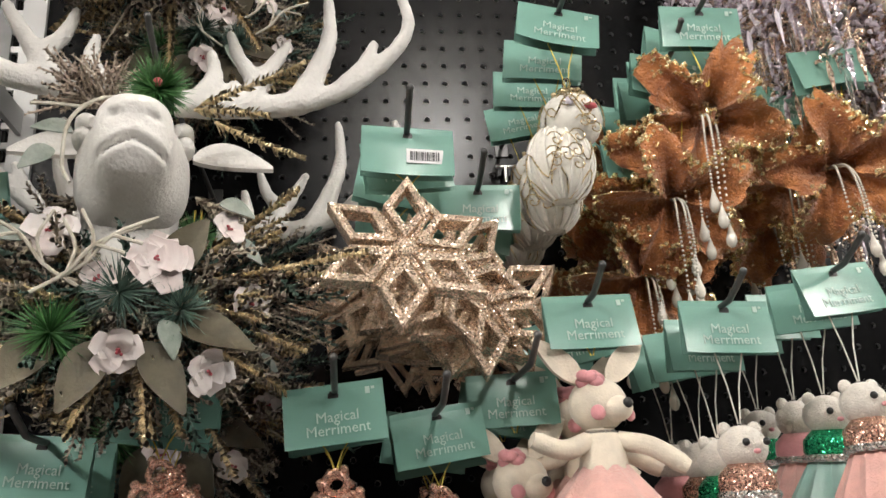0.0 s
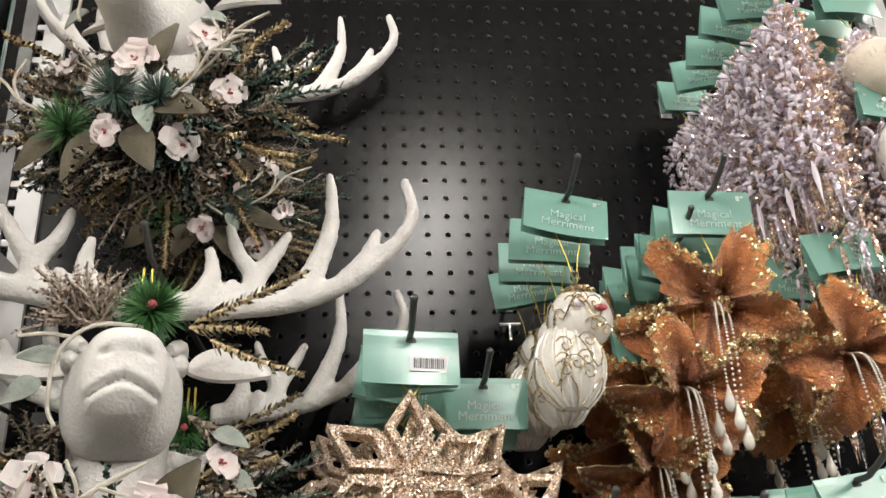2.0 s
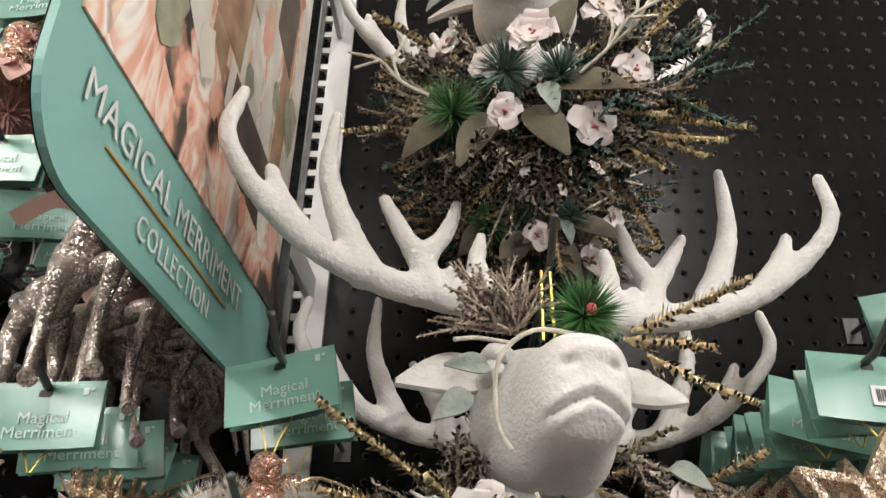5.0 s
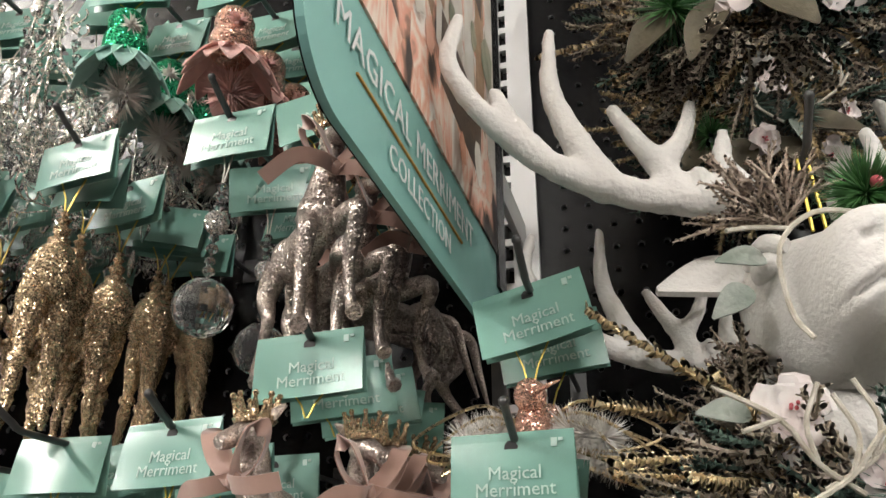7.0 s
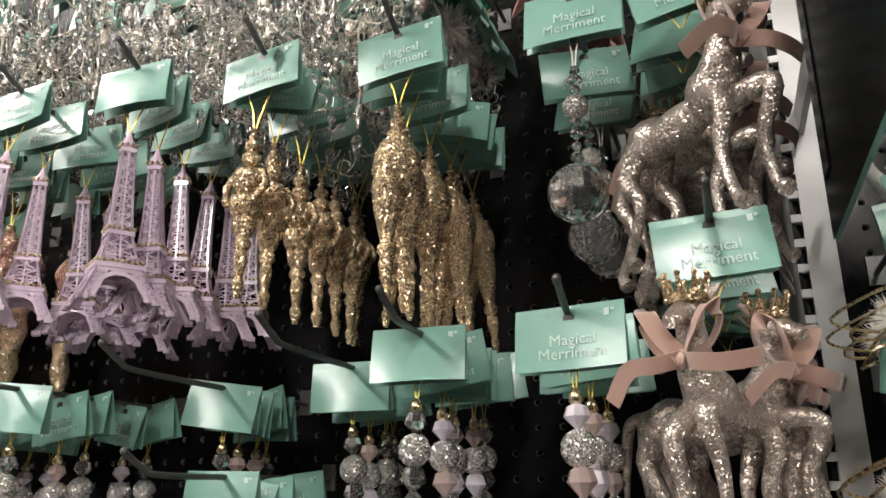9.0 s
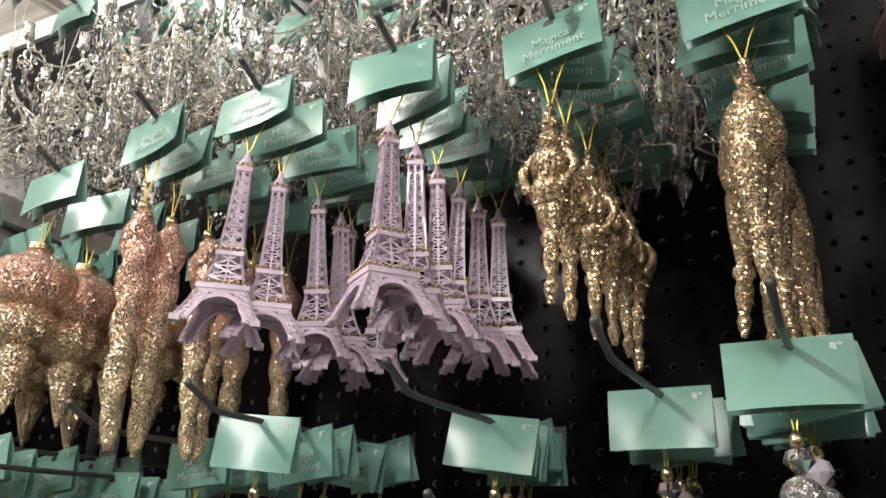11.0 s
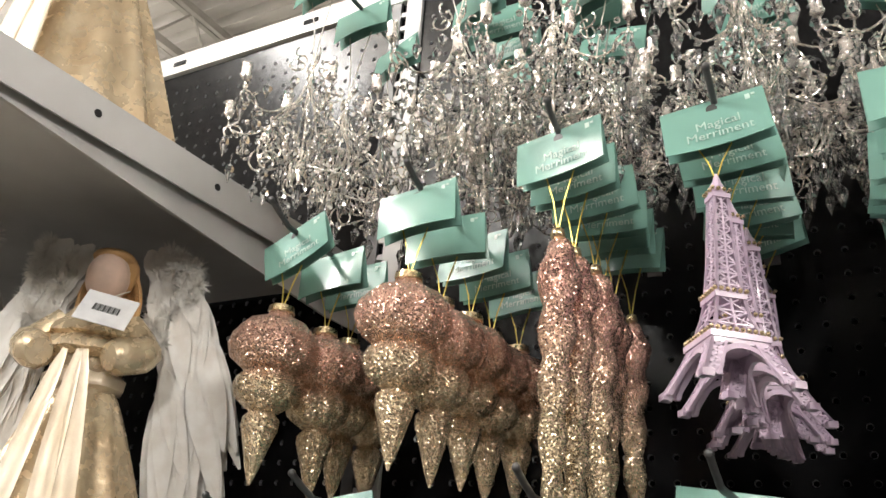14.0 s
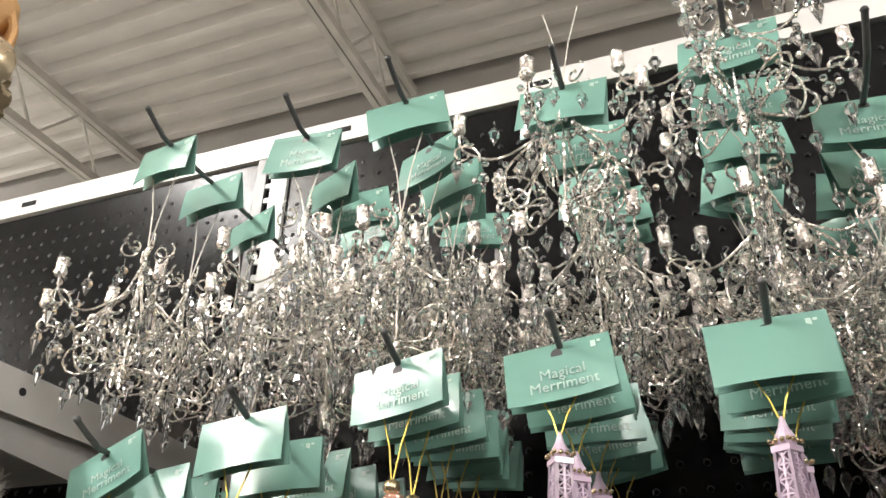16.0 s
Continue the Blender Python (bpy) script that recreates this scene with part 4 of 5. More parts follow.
def chandelier(th, k):
    """A small wire chandelier: scrolled arms, candle cups and hanging drops."""
    top = (-0.062, -0.080, -0.112)[k % 3]
    thread_on(th, top, 0.016, "thread2")
    part("stem", Geo().lathe([(0.001, top), (0.003, top - 0.005), (0.0012, top - 0.012), (0.004, top - 0.03), (0.0012, top - 0.05), (0.0014, top - 0.12), (0.005, top - 0.13), (0.0015, top - 0.145)], 8), "silverwire", th)
    for q in range(6):
        rot = pose(0, 0, top, 0, 0, q * 60 + 14 * k) @ Matrix.Diagonal((1.28, 1.28, 1.12, 1)) @ Matrix.Translation((0, 0, -top))
        g = Geo()
        g.tube(curve([(0.002, 0, top - 0.02), (0.012, 0, top - 0.05), (0.036, 0, top - 0.088), (0.030, 0, top - 0.115), (0.008, 0, top - 0.112)], 5), 0.00088, 5, 0, rot)
        sp = [(0.030 + (0.002 + 0.0011 * i) * math.cos(i * 0.62), 0, top - 0.108 + (0.002 + 0.0011 * i) * math.sin(i * 0.62)) for i in range(16)]
        g.tube(sp, 0.00088, 5, 0, rot)
        g.tube(curve([(0.010, 0, top - 0.05), (0.040, 0, top - 0.078), (0.062, 0, top - 0.075), (0.066, 0, top - 0.060)], 5), 0.00088, 5, 0, rot)
        sp = [(0.062 + (0.001 + 0.0007 * i) * math.cos(2 + i * 0.6), 0, top - 0.078 + (0.001 + 0.0007 * i) * math.sin(2 + i * 0.6)) for i in range(14)]
        g.tube(sp, 0.00088, 5, 0, rot)
        sp = [(0.012 + (0.001 + 0.0007 * i) * math.cos(i * 0.6), 0, top - 0.004 + (0.001 + 0.0007 * i) * math.sin(i * 0.6)) for i in range(13)]
        g.tube(sp, 0.00088, 5, 0, rot)
        for i in range(22):
            t = (i + 0.5) / 22
            g.ball((0.008 + 0.058 * t + 0.004 * math.sin(i * 2.3), 0.006 * math.sin(i * 1.7), top - 0.045 - 0.050 * math.sin(2.6 * t) + 0.014 * math.sin(i * 3.1)), 0.0016 + 0.0009 * (i % 3 == 0), 6, 4, i % 2, rot)
        part("arm", g, ["silverwire", "crystal"], th, "scrolled silver wire arm")
        g = Geo()
        g.lathe([(0.0032, -0.005), (0.0046, -0.002), (0.0038, 0.001), (0.0039, 0.009), (0.0043, 0.0105), (0.0024, 0.011)], 10, 0, rot @ Matrix.Translation((0.066, 0, top - 0.056)))
        part("candle_cup", g, "cup", th)
        for dx, dz, h in ((0.066, -0.092, 0.022), (0.036, -0.140, 0.018), (0.018, -0.035, 0.014), (0.050, -0.098, 0.014), (0.026, -0.085, 0.016), (0.058, -0.120, 0.020), (0.044, -0.060, 0.015)):
            g = Geo().tube([(dx, 0, top + dz + h), (dx, 0, top + dz + h * 0.4)], 0.0004, 4, 0, rot)
            part("crystal_drop", g.gem((dx, 0, top + dz), 0.0040, h, 6, 0, rot), "crystal", th, "clear faceted drop", smooth=False)
    part("crystal_finial", Geo().gem((0, 0, top - 0.164), 0.006, 0.026, 6), "crystal", th, smooth=False)


def tower(th, k):
    """A small lattice tower: flared legs with braces, arches, two galleries with bead rims and a slim shaft."""
    thread_on(th, -0.050)
    g = Geo()
    H = 0.155
    z0 = -0.052 - H

    def half(t):
        steps = ((0.0, 0.0310), (0.06, 0.0262), (0.12, 0.0218), (0.20, 0.0168), (0.30, 0.0116), (0.40, 0.0088), (0.60, 0.0066), (0.90, 0.0047), (1.1, 0.004))
        for (ta, wa), (tb, wb) in zip(steps, steps[1:]):
            if t <= tb:
                return wa + (wb - wa) * (t - ta) / (tb - ta)

    def leg(t):
        return half(t) - 0.0096 * (1 - 0.5 * t)

    low = [0.0, 0.034, 0.067, 0.10, 0.134, 0.167, 0.20]
    high = [0.20, 0.265, 0.33, 0.40, 0.455, 0.51, 0.565, 0.62, 0.675, 0.73, 0.785, 0.84, 0.90]
    for q in range(4):
        r = pose(0, 0, 0, 0, 0, 90 * q)

        def bar(xa, ta, xb, tb, rad=0.0010):
            g.tube([(xa, -half(ta), z0 + ta * H), (xb, -half(tb), z0 + tb * H)], rad, 4, 0, r)

        for s in (-1, 1):
            g.tube([(s * half(t), -half(t), z0 + t * H) for t in low + high[1:]], 0.0015, 4, 0, r)
            g.tube([(s * leg(t), -half(t), z0 + t * H) for t in low], 0.0013, 4, 0, r)
            for a, b in zip(low, low[1:]):
                bar(s * half(a), a, s * leg(b), b)
                bar(s * leg(a), a, s * half(b), b)
                bar(s * leg(b), b, s * half(b), b, 0.0008)
            # inner web of the leg
            web = [(s * (half(t) - 0.0012), -half(t) + 0.0018, z0 + t * H) for t in low] + [(s * (leg(t) + 0.0012), -half(t) + 0.0018, z0 + t * H) for t in reversed(low)]
            m = len(low)
            g.add(web, [(i, i + 1, 2 * m - 2 - i, 2 * m - 1 - i) for i in range(m - 1)], r)
            w = half(0)
            g.box((s * w - 0.0030 if s > 0 else -w - 0.0015, -w - 0.0015, z0 - 0.002), (w + 0.0015 if s > 0 else -w + 0.0030, -w + 0.0060, z0 + 0.0025), 0, r)
        for a, b in zip(high, high[1:]):
            bar(-half(a), a, half(b), b, 0.0007)
            bar(half(a), a, -half(b), b, 0.0007)
            bar(-half(b), b, half(b), b, 0.0008)
        # arch and the girder over it
        v = []
        for i in range(15):
            a = math.pi * i / 14
            for grow, dy in ((1.0, 0), (1.17, 0), (1.0, 0.003), (1.17, 0.003)):
                zz = z0 + 0.0225 * grow * math.sin(a)
                v.append((0.0190 * grow * math.cos(a), -half(max(0, (zz - z0) / H)) - 0.0004 + dy, zz))
        f = []
        for i in range(14):
            a = i * 4
            f += [(a, a + 1, a + 5, a + 4), (a + 2, a + 6, a + 7, a + 3), (a + 1, a + 3, a + 7, a + 5), (a, a + 4, a + 6, a + 2)]
        g.add(v, f, r)
        w = half(0.175)
        g.box((-w, -w - 0.0008, z0 + 0.166 * H), (w, -w + 0.0010, z0 + 0.186 * H), 0, r)
        g.tube([(0, -half(t), z0 + t * H) for t in high], 0.0010, 4, 0, r)
    for t, e, h in ((0.20, 0.0032, 0.0020), (0.40, 0.0022, 0.0018), (0.90, 0.0018, 0.0018)):
        w = half(t) + e
        g.box((-w, -w, z0 + t * H - h), (w, w, z0 + t * H + h))
    g.lathe([(0.0056, z0 + 0.9 * H), (0.0066, z0 + 0.93 * H), (0.0060, z0 + 0.95 * H), (0.0034, z0 + 0.98 * H), (0.001, z0 + 1.03 * H)], 10)
    part("lattice", g, "lavender", th, "lavender lattice tower", pose(0, 0, 0, 0, 0, 24 + 13 * k), smooth=False)
    g = Geo()
    for t, e in ((0.222, 0.0030), (0.42, 0.0022), (0.925, 0.0018)):
        w = half(t) + e
        n = max(3, int(w / 0.0019))
        for q in range(4):
            r = pose(0, 0, 0, 0, 0, 90 * q)
            for i in range(n):
                g.ball((-w + 2 * w * i / n, -w, z0 + t * H + 0.001), 0.0017, 6, 4, 0, r)
    tagged(part("bead_rim", g, "wire", th, "gold bead rim", pose(0, 0, 0, 0, 0, 24 + 13 * k)), kind="stuff")


def icicle(th, k):
    thread_on(th, -0.052)
    part("cap", Geo().lathe([(0.0015, -0.052), (0.005, -0.054), (0.006, -0.060), (0.004, -0.062)], 10), "wire", th, "gold cap")
    n, rows = 24, 60
    v, f = [], []
    for i in range(rows + 1):
        t = i / rows
        base = 0.0165 * (min(1, t * 9) ** 0.5) * (1 - 0.62 * t) if t < 0.97 else 0.004
        for j in range(n):
            a = 2 * math.pi * j / n
            r = base * (1 + 0.16 * math.sin(2 * a + t * 34 + k))
            v.append((r * math.cos(a) + 0.002 * math.sin(t * 5 + k), r * math.sin(a), -0.060 - 0.212 * t))
    for i in range(rows):
        for j in range(n):
            a, b = i * n + j, i * n + (j + 1) % n
            f.append((a, a + n, b + n, b))
    f += [tuple(range(n)), tuple(range(rows * n, rows * n + n))[::-1]]
    part("icicle", Geo().add(v, f), "icicle", th, "pink to gold glitter twisted icicle")


def finial(th, k):
    thread_on(th, -0.050)
    part("cap", Geo().lathe([(0.004, -0.048), (0.011, -0.050), (0.012, -0.056), (0.009, -0.058)], 16, 0, None, 0.06, 8), "wire", th, "gold crimped cap")
    g = Geo().lathe([(0.009, -0.055), (0.012, -0.061), (0.026, -0.068), (0.035, -0.079), (0.0375, -0.091), (0.034, -0.103), (0.024, -0.111), (0.0205, -0.114), (0.025, -0.119), (0.0275, -0.127), (0.0245, -0.138), (0.015, -0.146), (0.0105, -0.149),
                     (0.0145, -0.154), (0.0145, -0.162), (0.0095, -0.180), (0.005, -0.198), (0.001, -0.210)], 40, 0, None, 0.05, 10)
    part("drop", g, "finial", th, "pink to gold glitter onion drop", Matrix.Diagonal((1.06, 1.06, 1.0, 1)))


def soldier(th, k):
    """A slim gold figure turned out of beads: tall hat, head, puffed body with arms, hips and tapered legs."""
    thread_on(th, -0.046)
    g = Geo()
    g.lathe([(0.001, -0.044), (0.0032, -0.047), (0.0018, -0.050), (0.0045, -0.053), (0.0022, -0.056), (0.0062, -0.059), (0.0066, -0.064), (0.0038, -0.067), (0.0074, -0.070), (0.0080, -0.075), (0.0062, -0.079), (0.0040, -0.081),
             (0.0105, -0.084), (0.0140, -0.090), (0.0135, -0.098), (0.0088, -0.104), (0.0070, -0.106), (0.0125, -0.109), (0.0145, -0.115), (0.0125, -0.122), (0.007, -0.127)], 18, 0, None, 0.03, 6)
    for s in (-1, 1):
        g.lathe([(0.006, -0.118), (0.0085, -0.128), (0.0072, -0.138), (0.0042, -0.143), (0.0062, -0.146), (0.0062, -0.150), (0.0040, -0.153), (0.0052, -0.162), (0.0030, -0.176), (0.0046, -0.179), (0.0046, -0.183), (0.0018, -0.192)], 12, 0, pose(s * 0.006, 0, 0, 0, s * 2))
        g.tube(curve([(s * 0.011, 0, -0.086), (s * 0.0185, -0.003, -0.098), (s * 0.014, -0.008, -0.112)], 5), [0.0042, 0.0044, 0.0040, 0.0036, 0.0034, 0.0038, 0.0034, 0.003, 0.0028, 0.003, 0.0034], 8)
        g.ball((s * 0.013, -0.009, -0.114), 0.004, 8, 6)
    part("figure", g, "gold", th, "gold glitter toy figure", pose(0, 0, 0, 0, 0, 30 * k))


def legs(th, k):
    """A gold figure: beaded top, broad hips and two long legs with beaded ankles."""
    thread_on(th, -0.040)
    g = Geo()
    g.lathe([(0.001, -0.038), (0.0036, -0.041), (0.0020, -0.044), (0.0052, -0.047), (0.0028, -0.051), (0.0068, -0.054), (0.0062, -0.058), (0.0042, -0.061), (0.0090, -0.064), (0.0085, -0.068), (0.0130, -0.073), (0.0182, -0.084), (0.0195, -0.096), (0.0170, -0.108), (0.010, -0.116)], 20)
    for s in (-1, 1):
        g.lathe([(0.0095, -0.098), (0.0118, -0.114), (0.0100, -0.132), (0.0066, -0.148), (0.0046, -0.158), (0.0070, -0.161), (0.0070, -0.165), (0.0044, -0.168), (0.0058, -0.174), (0.0050, -0.182), (0.0032, -0.190), (0.0046, -0.194), (0.0018, -0.204)], 14, 0, pose(s * 0.0085, s * 0.002, 0, s * 4, s * 2.5))
    part("figure", g, "gold", th, "gold glitter figure with long legs", pose(0, 0, 0, 0, 0, 35 * k))


def crystal_ball(th, k):
    thread_on(th, -0.046, 0.004, "thread2")
    g = Geo()
    for z, r in ((-0.050, 0.004), (-0.058, 0.006), (-0.066, 0.0045), (-0.092, 0.004), (-0.101, 0.005), (-0.111, 0.004), (-0.119, 0.005)):
        g.gem((0, 0, z), r, 0.009, 8, 0, None, 0.5)
    tagged(part("bead_chain", g, "crystal", th, smooth=False), kind="stuff")
    part("glitter_bead", Geo().ball((0, 0, -0.079), 0.0095, 14, 10), "silver", th)
    part("ball", Geo().ball((0, 0, -0.146), 0.0215, 16, 11), "crystal", th, "clear faceted crystal ball", smooth=False)


def bead_drop(th, k):
    thread_on(th, -0.048, 0.004)
    part("cap", Geo().lathe([(0.001, -0.046), (0.004, -0.050), (0.005, -0.055), (0.003, -0.057)], 10), "wire", th)
    part("top_bead", Geo().gem((0, 0, -0.065), 0.009, 0.018, 8, 0, None, 0.5), ("rosecry", "lilac", "crystal")[k % 3], th, smooth=False)
    part("glitter_bead", Geo().ball((0, 0, -0.085), 0.0125, 14, 10), "silver", th)
    part("low_bead", Geo().gem((0, 0, -0.106), 0.010, 0.022, 8, 0, None, 0.5), ("lilac", "rosecry", "crystal")[k % 3], th, smooth=False)
    part("drop", Geo().gem((0, 0, -0.130), 0.008, 0.034, 6), "crystal", th, smooth=False)


def mini(th, k):
    """A small copper pendant of rings."""
    thread_on(th, -0.052)
    g = Geo()
    for cx, cz, r in ((0, -0.062, 0.008), (-0.011, -0.078, 0.008), (0.011, -0.078, 0.008), (0, -0.092, 0.009)):
        g.tube([(cx + r * math.cos(a), 0, cz + r * math.sin(a)) for a in [i * 0.5236 for i in range(13)]], 0.0028, 6)
        for i in range(3):
            a = i * 2.1 + k
            g.ball((cx + (r + 0.003) * math.cos(a), 0, cz + (r + 0.003) * math.sin(a)), 0.0036, 8, 6)
    part("pendant", g, "coppery", th, "copper glitter ring pendant")


def strap(g, pts, width, normal, thick=0.0008, slot=0):
    """A flat ribbon along a line."""
    p = [Vector(q) for q in pts]
    v, f = [], []
    for i, q in enumerate(p):
        d = (p[min(i + 1, len(p) - 1)] - p[max(i - 1, 0)]).normalized()
        s = d.cross(Vector(normal)).normalized() * width / 2
        n = s.cross(d).normalized() * thick / 2
        v += [q - s - n, q + s - n, q + s + n, q - s + n]
    for i in range(len(p) - 1):
        for j in range(4):
            a, b = i * 4 + j, i * 4 + (j + 1) % 4
            f.append((a, b, b + 4, a + 4))
    k = 4 * (len(p) - 1)
    return g.add(v, f + [(3, 2, 1, 0), (k, k + 1, k + 2, k + 3)], None, slot)


def pony(th, k):
    """A slender prancing glitter animal with a small crown and a satin bow."""
    thread_on(th, -0.030)
    g = Geo()
    g.ball((0, 0.018, -0.094), (0.0145, 0.040, 0.0150), 18, 12)
    g.ball((0, 0.050, -0.091), (0.0185, 0.021, 0.0195), 16, 10)
    g.ball((0, -0.022, -0.088), (0.0175, 0.019, 0.0215), 16, 10)
    g.tube(curve([(0, -0.024, -0.086), (0, -0.038, -0.066), (0, -0.040, -0.048), (0, -0.044, -0.036)], 4), [0.016, 0.0155, 0.0145, 0.0135, 0.0125, 0.0115, 0.0105, 0.010, 0.0096, 0.0092, 0.009, 0.009, 0.009], 12)
    g.tube(curve([(0, -0.038, -0.034), (0, -0.052, -0.036), (0, -0.068, -0.043)], 4), [0.0095, 0.0098, 0.0098, 0.0090, 0.0080, 0.0070, 0.0064, 0.0060, 0.0045], 10)
    for s in (-1, 1):
        lift = 0.014 if s > 0 else 0.0
        blade(g, (s * 0.006, -0.036, -0.028), (s * 0.8, 0.2, 0.7), (0, -1, 0.1), 0.017, 0.008, 0, 0.1, 0.002, 5)
        fore = curve([(s * 0.010, -0.026, -0.094), (s * 0.015, -0.048 - lift, -0.112 + lift), (s * 0.015, -0.040 - lift * 0.6, -0.142 + lift), (s * 0.017, -0.050, -0.176 + lift), (s * 0.018, -0.058, -0.186 + lift)], 5)
        g.tube(fore, [0.0092 - 0.0052 * min(1, i / 12) + (0.0018 if i > 17 else 0) for i in range(len(fore))], 9)
        hind = curve([(s * 0.010, 0.054, -0.096), (s * 0.016, 0.064, -0.120), (s * 0.016, 0.050, -0.146), (s * 0.018, 0.066 + lift, -0.180), (s * 0.018, 0.060 + lift, -0.190)], 5)
        g.tube(hind, [0.0115 - 0.0072 * min(1, i / 11) + (0.0018 if i > 17 else 0) for i in range(len(hind))], 9)
    tail = curve([(0, 0.066, -0.082), (0.006, 0.086, -0.088), (0.012, 0.094, -0.122), (0.022, 0.100, -0.160)], 5)
    g.tube(tail, [0.006 - 0.0045 * (i / 15) ** 2 for i in range(len(tail))], 8)
    turn = pose(0, 0.0, -0.012, 0, 0, (38, -26, 58)[k % 3]) @ Matrix.Diagonal((0.95, 0.95, 0.95, 1))
    part("figure", g, "paleglit", th, "champagne glitter prancing animal figure", turn)
    g = Geo()
    for i in range(9):
        a = i * 0.698
        g.tube([(0.010 * math.cos(a), -0.042 + 0.010 * math.sin(a), -0.027), (0.015 * math.cos(a), -0.042 + 0.015 * math.sin(a), -0.012)], [0.0036, 0.0012], 5)
        g.ball((0.015 * math.cos(a), -0.042 + 0.015 * math.sin(a), -0.011), 0.0022, 6, 4)
    g.tube([(0.0115 * math.cos(i * 0.5236), -0.042 + 0.0115 * math.sin(i * 0.5236), -0.026) for i in range(13)], 0.0032, 6)
    part("crown", g, "gold", th, "gold glitter crown", turn)
    g = Geo()
    c = Vector((0, -0.054, -0.064))
    for s in (-1, 1):
        loop = curve([c, c + Vector((s * 0.010, -0.007, 0.014)), c + Vector((s * 0.020, -0.006, 0.030)), c + Vector((s * 0.025, 0.004, 0.026)), c + Vector((s * 0.016, 0.004, 0.008)), c], 5)
        strap(g, loop, 0.013, (s * 0.6, 0.7, -0.5))
        strap(g, curve([c, c + Vector((s * 0.014, -0.012, -0.004)), c + Vector((s * 0.032, -0.012, -0.006)), c + Vector((s * 0.050, -0.004, -0.014 + 0.010 * s))], 5), 0.011, (0.1, 0.9, 0.4))
    g.ball(c, (0.006, 0.005, 0.006), 10, 8)
    part("bow", g, "ribbon", th, "dusty pink satin bow", turn)


def skirt_bird(th, k, glit, cloth, furm):
    rs = random.Random(90 + k)
    thread_on(th, -0.042)
    g = Geo()
    g.ball((0, 0, -0.058), (0.017, 0.018, 0.017), 14, 10)
    g.ball((0, 0, -0.080), (0.020, 0.020, 0.022), 14, 10)
    part("body", g, glit, th)
    g = Geo()
    for q in range(13):
        a = q * 0.4833
        blade(g, (0.012 * math.cos(a), 0.012 * math.sin(a), -0.088), (math.cos(a) * 0.75, math.sin(a) * 0.75, -0.85), (math.cos(a), math.sin(a), 0.6), 0.040 + 0.008 * (q % 2), 0.022, 0, 0.05, 0.0008, 6)
    part("skirt", g, cloth, th, "petal skirt")
    g = Geo()
    burst(g, (0, 0.004, -0.125), 0.028, 240, rs, 0, 0.0008)
    burst(g, (0.012, -0.012, -0.066), 0.012, 80, rs, 0, 0.0007)
    tagged(part("fluff", g, furm, th, "fluffy feather tuft"), kind="stuff")


def green_bird(th, k):
    skirt_bird(th, k, "greenglit", "mint", "feather")


def pink_bird(th, k):
    skirt_bird(th, k, "coppery", "tulle", "tulle")


def humming(th, k):
    """A gold bird with a long beak, wire wings and feather tufts."""
    rs = random.Random(120 + k)
    thread_on(th, -0.062)
    g = Geo()
    g.ball((0, -0.004, -0.066), (0.0105, 0.012, 0.011), 12, 8)
    g.ball((0, 0.004, -0.088), (0.0125, 0.014, 0.022), 12, 8)
    g.tube([(0.004, -0.014, -0.066), (0.022, -0.030, -0.064)], [0.0025, 0.0006], 6)
    part("body", g, "coppery", th, "copper glitter bird")
    for s in (-1, 1):
        g = Geo()
        for q in range(3):
            g.tube(curve([(s * 0.010, 0.004, -0.080), (s * 0.035, 0.0, -0.070 - q * 0.008), (s * (0.078 - q * 0.01), 0.004, -0.090 - q * 0.010), (s * 0.05, 0.004, -0.100 - q * 0.004), (s * 0.012, 0.006, -0.094)], 5), 0.0011, 5)
        part("wing", g, "wire", th, "gold wire wing")
    g = Geo()
    for s in (-1, 1):
        for q in range(3):
            burst(g, (s * (0.022 + 0.010 * q), 0.006, -0.086 - 0.003 * q), 0.020, 420, rs, 0, 0.00035)
    part("feather_tuft", g, "feather", th, "white feather tuft")


def bunny(th, k):
    thread_on(th, -0.040, 0.006)
    g = Geo()
    g.ball((0, 0, -0.078), (0.023, 0.021, 0.021), 16, 10)
    g.ball((0.010, -0.014, -0.083), (0.013, 0.011, 0.010), 12, 8)
    for s in (-1, 1):
        blade(g, (s * 0.010, 0.004, -0.062), (s * 0.75 - 0.1, 0.0, 0.75), (0, -1, 0.2), 0.052, 0.020, 0, 0.1 * s, 0.004, 7)
    g.lathe([(0.010, -0.096), (0.016, -0.104), (0.019, -0.125), (0.024, -0.145), (0.020, -0.15)], 14)
    for s in (-1, 1):
        g.tube(curve([(s * 0.012, -0.004, -0.106), (s * 0.034, -0.014, -0.112), (s * 0.058, -0.018, -0.116 - 0.012 * s)], 4), [0.0075] * 8 + [0.006], 8)
    g.ball((0.016, -0.024, -0.080), (0.004, 0.003, 0.004), 8, 6, 1)
    g.ball((-0.006, -0.019, -0.086), (0.006, 0.003, 0.006), 8, 6, 2)
    g.ball((0.020, -0.014, -0.088), (0.004, 0.004, 0.005), 8, 6, 2)
    for q in range(7):
        a = q * 0.9
        g.ball((-0.007 + 0.006 * math.cos(a), -0.010 + 0.004 * math.sin(a), -0.060 + 0.003 * math.sin(2 * a)), (0.006, 0.005, 0.005), 8, 6, 2)
    g.lathe([(0.012, -0.098), (0.0135, -0.100), (0.012, -0.102)], 14, 3)
    g.lathe([(0.018, -0.124), (0.040, -0.150), (0.042, -0.153)], 32, 4, None, 0.08, 9)
    part("doll", g, ["cream", "black", "pink", "silver", "tulle"], th, "cream felt rabbit doll with pink flowers")


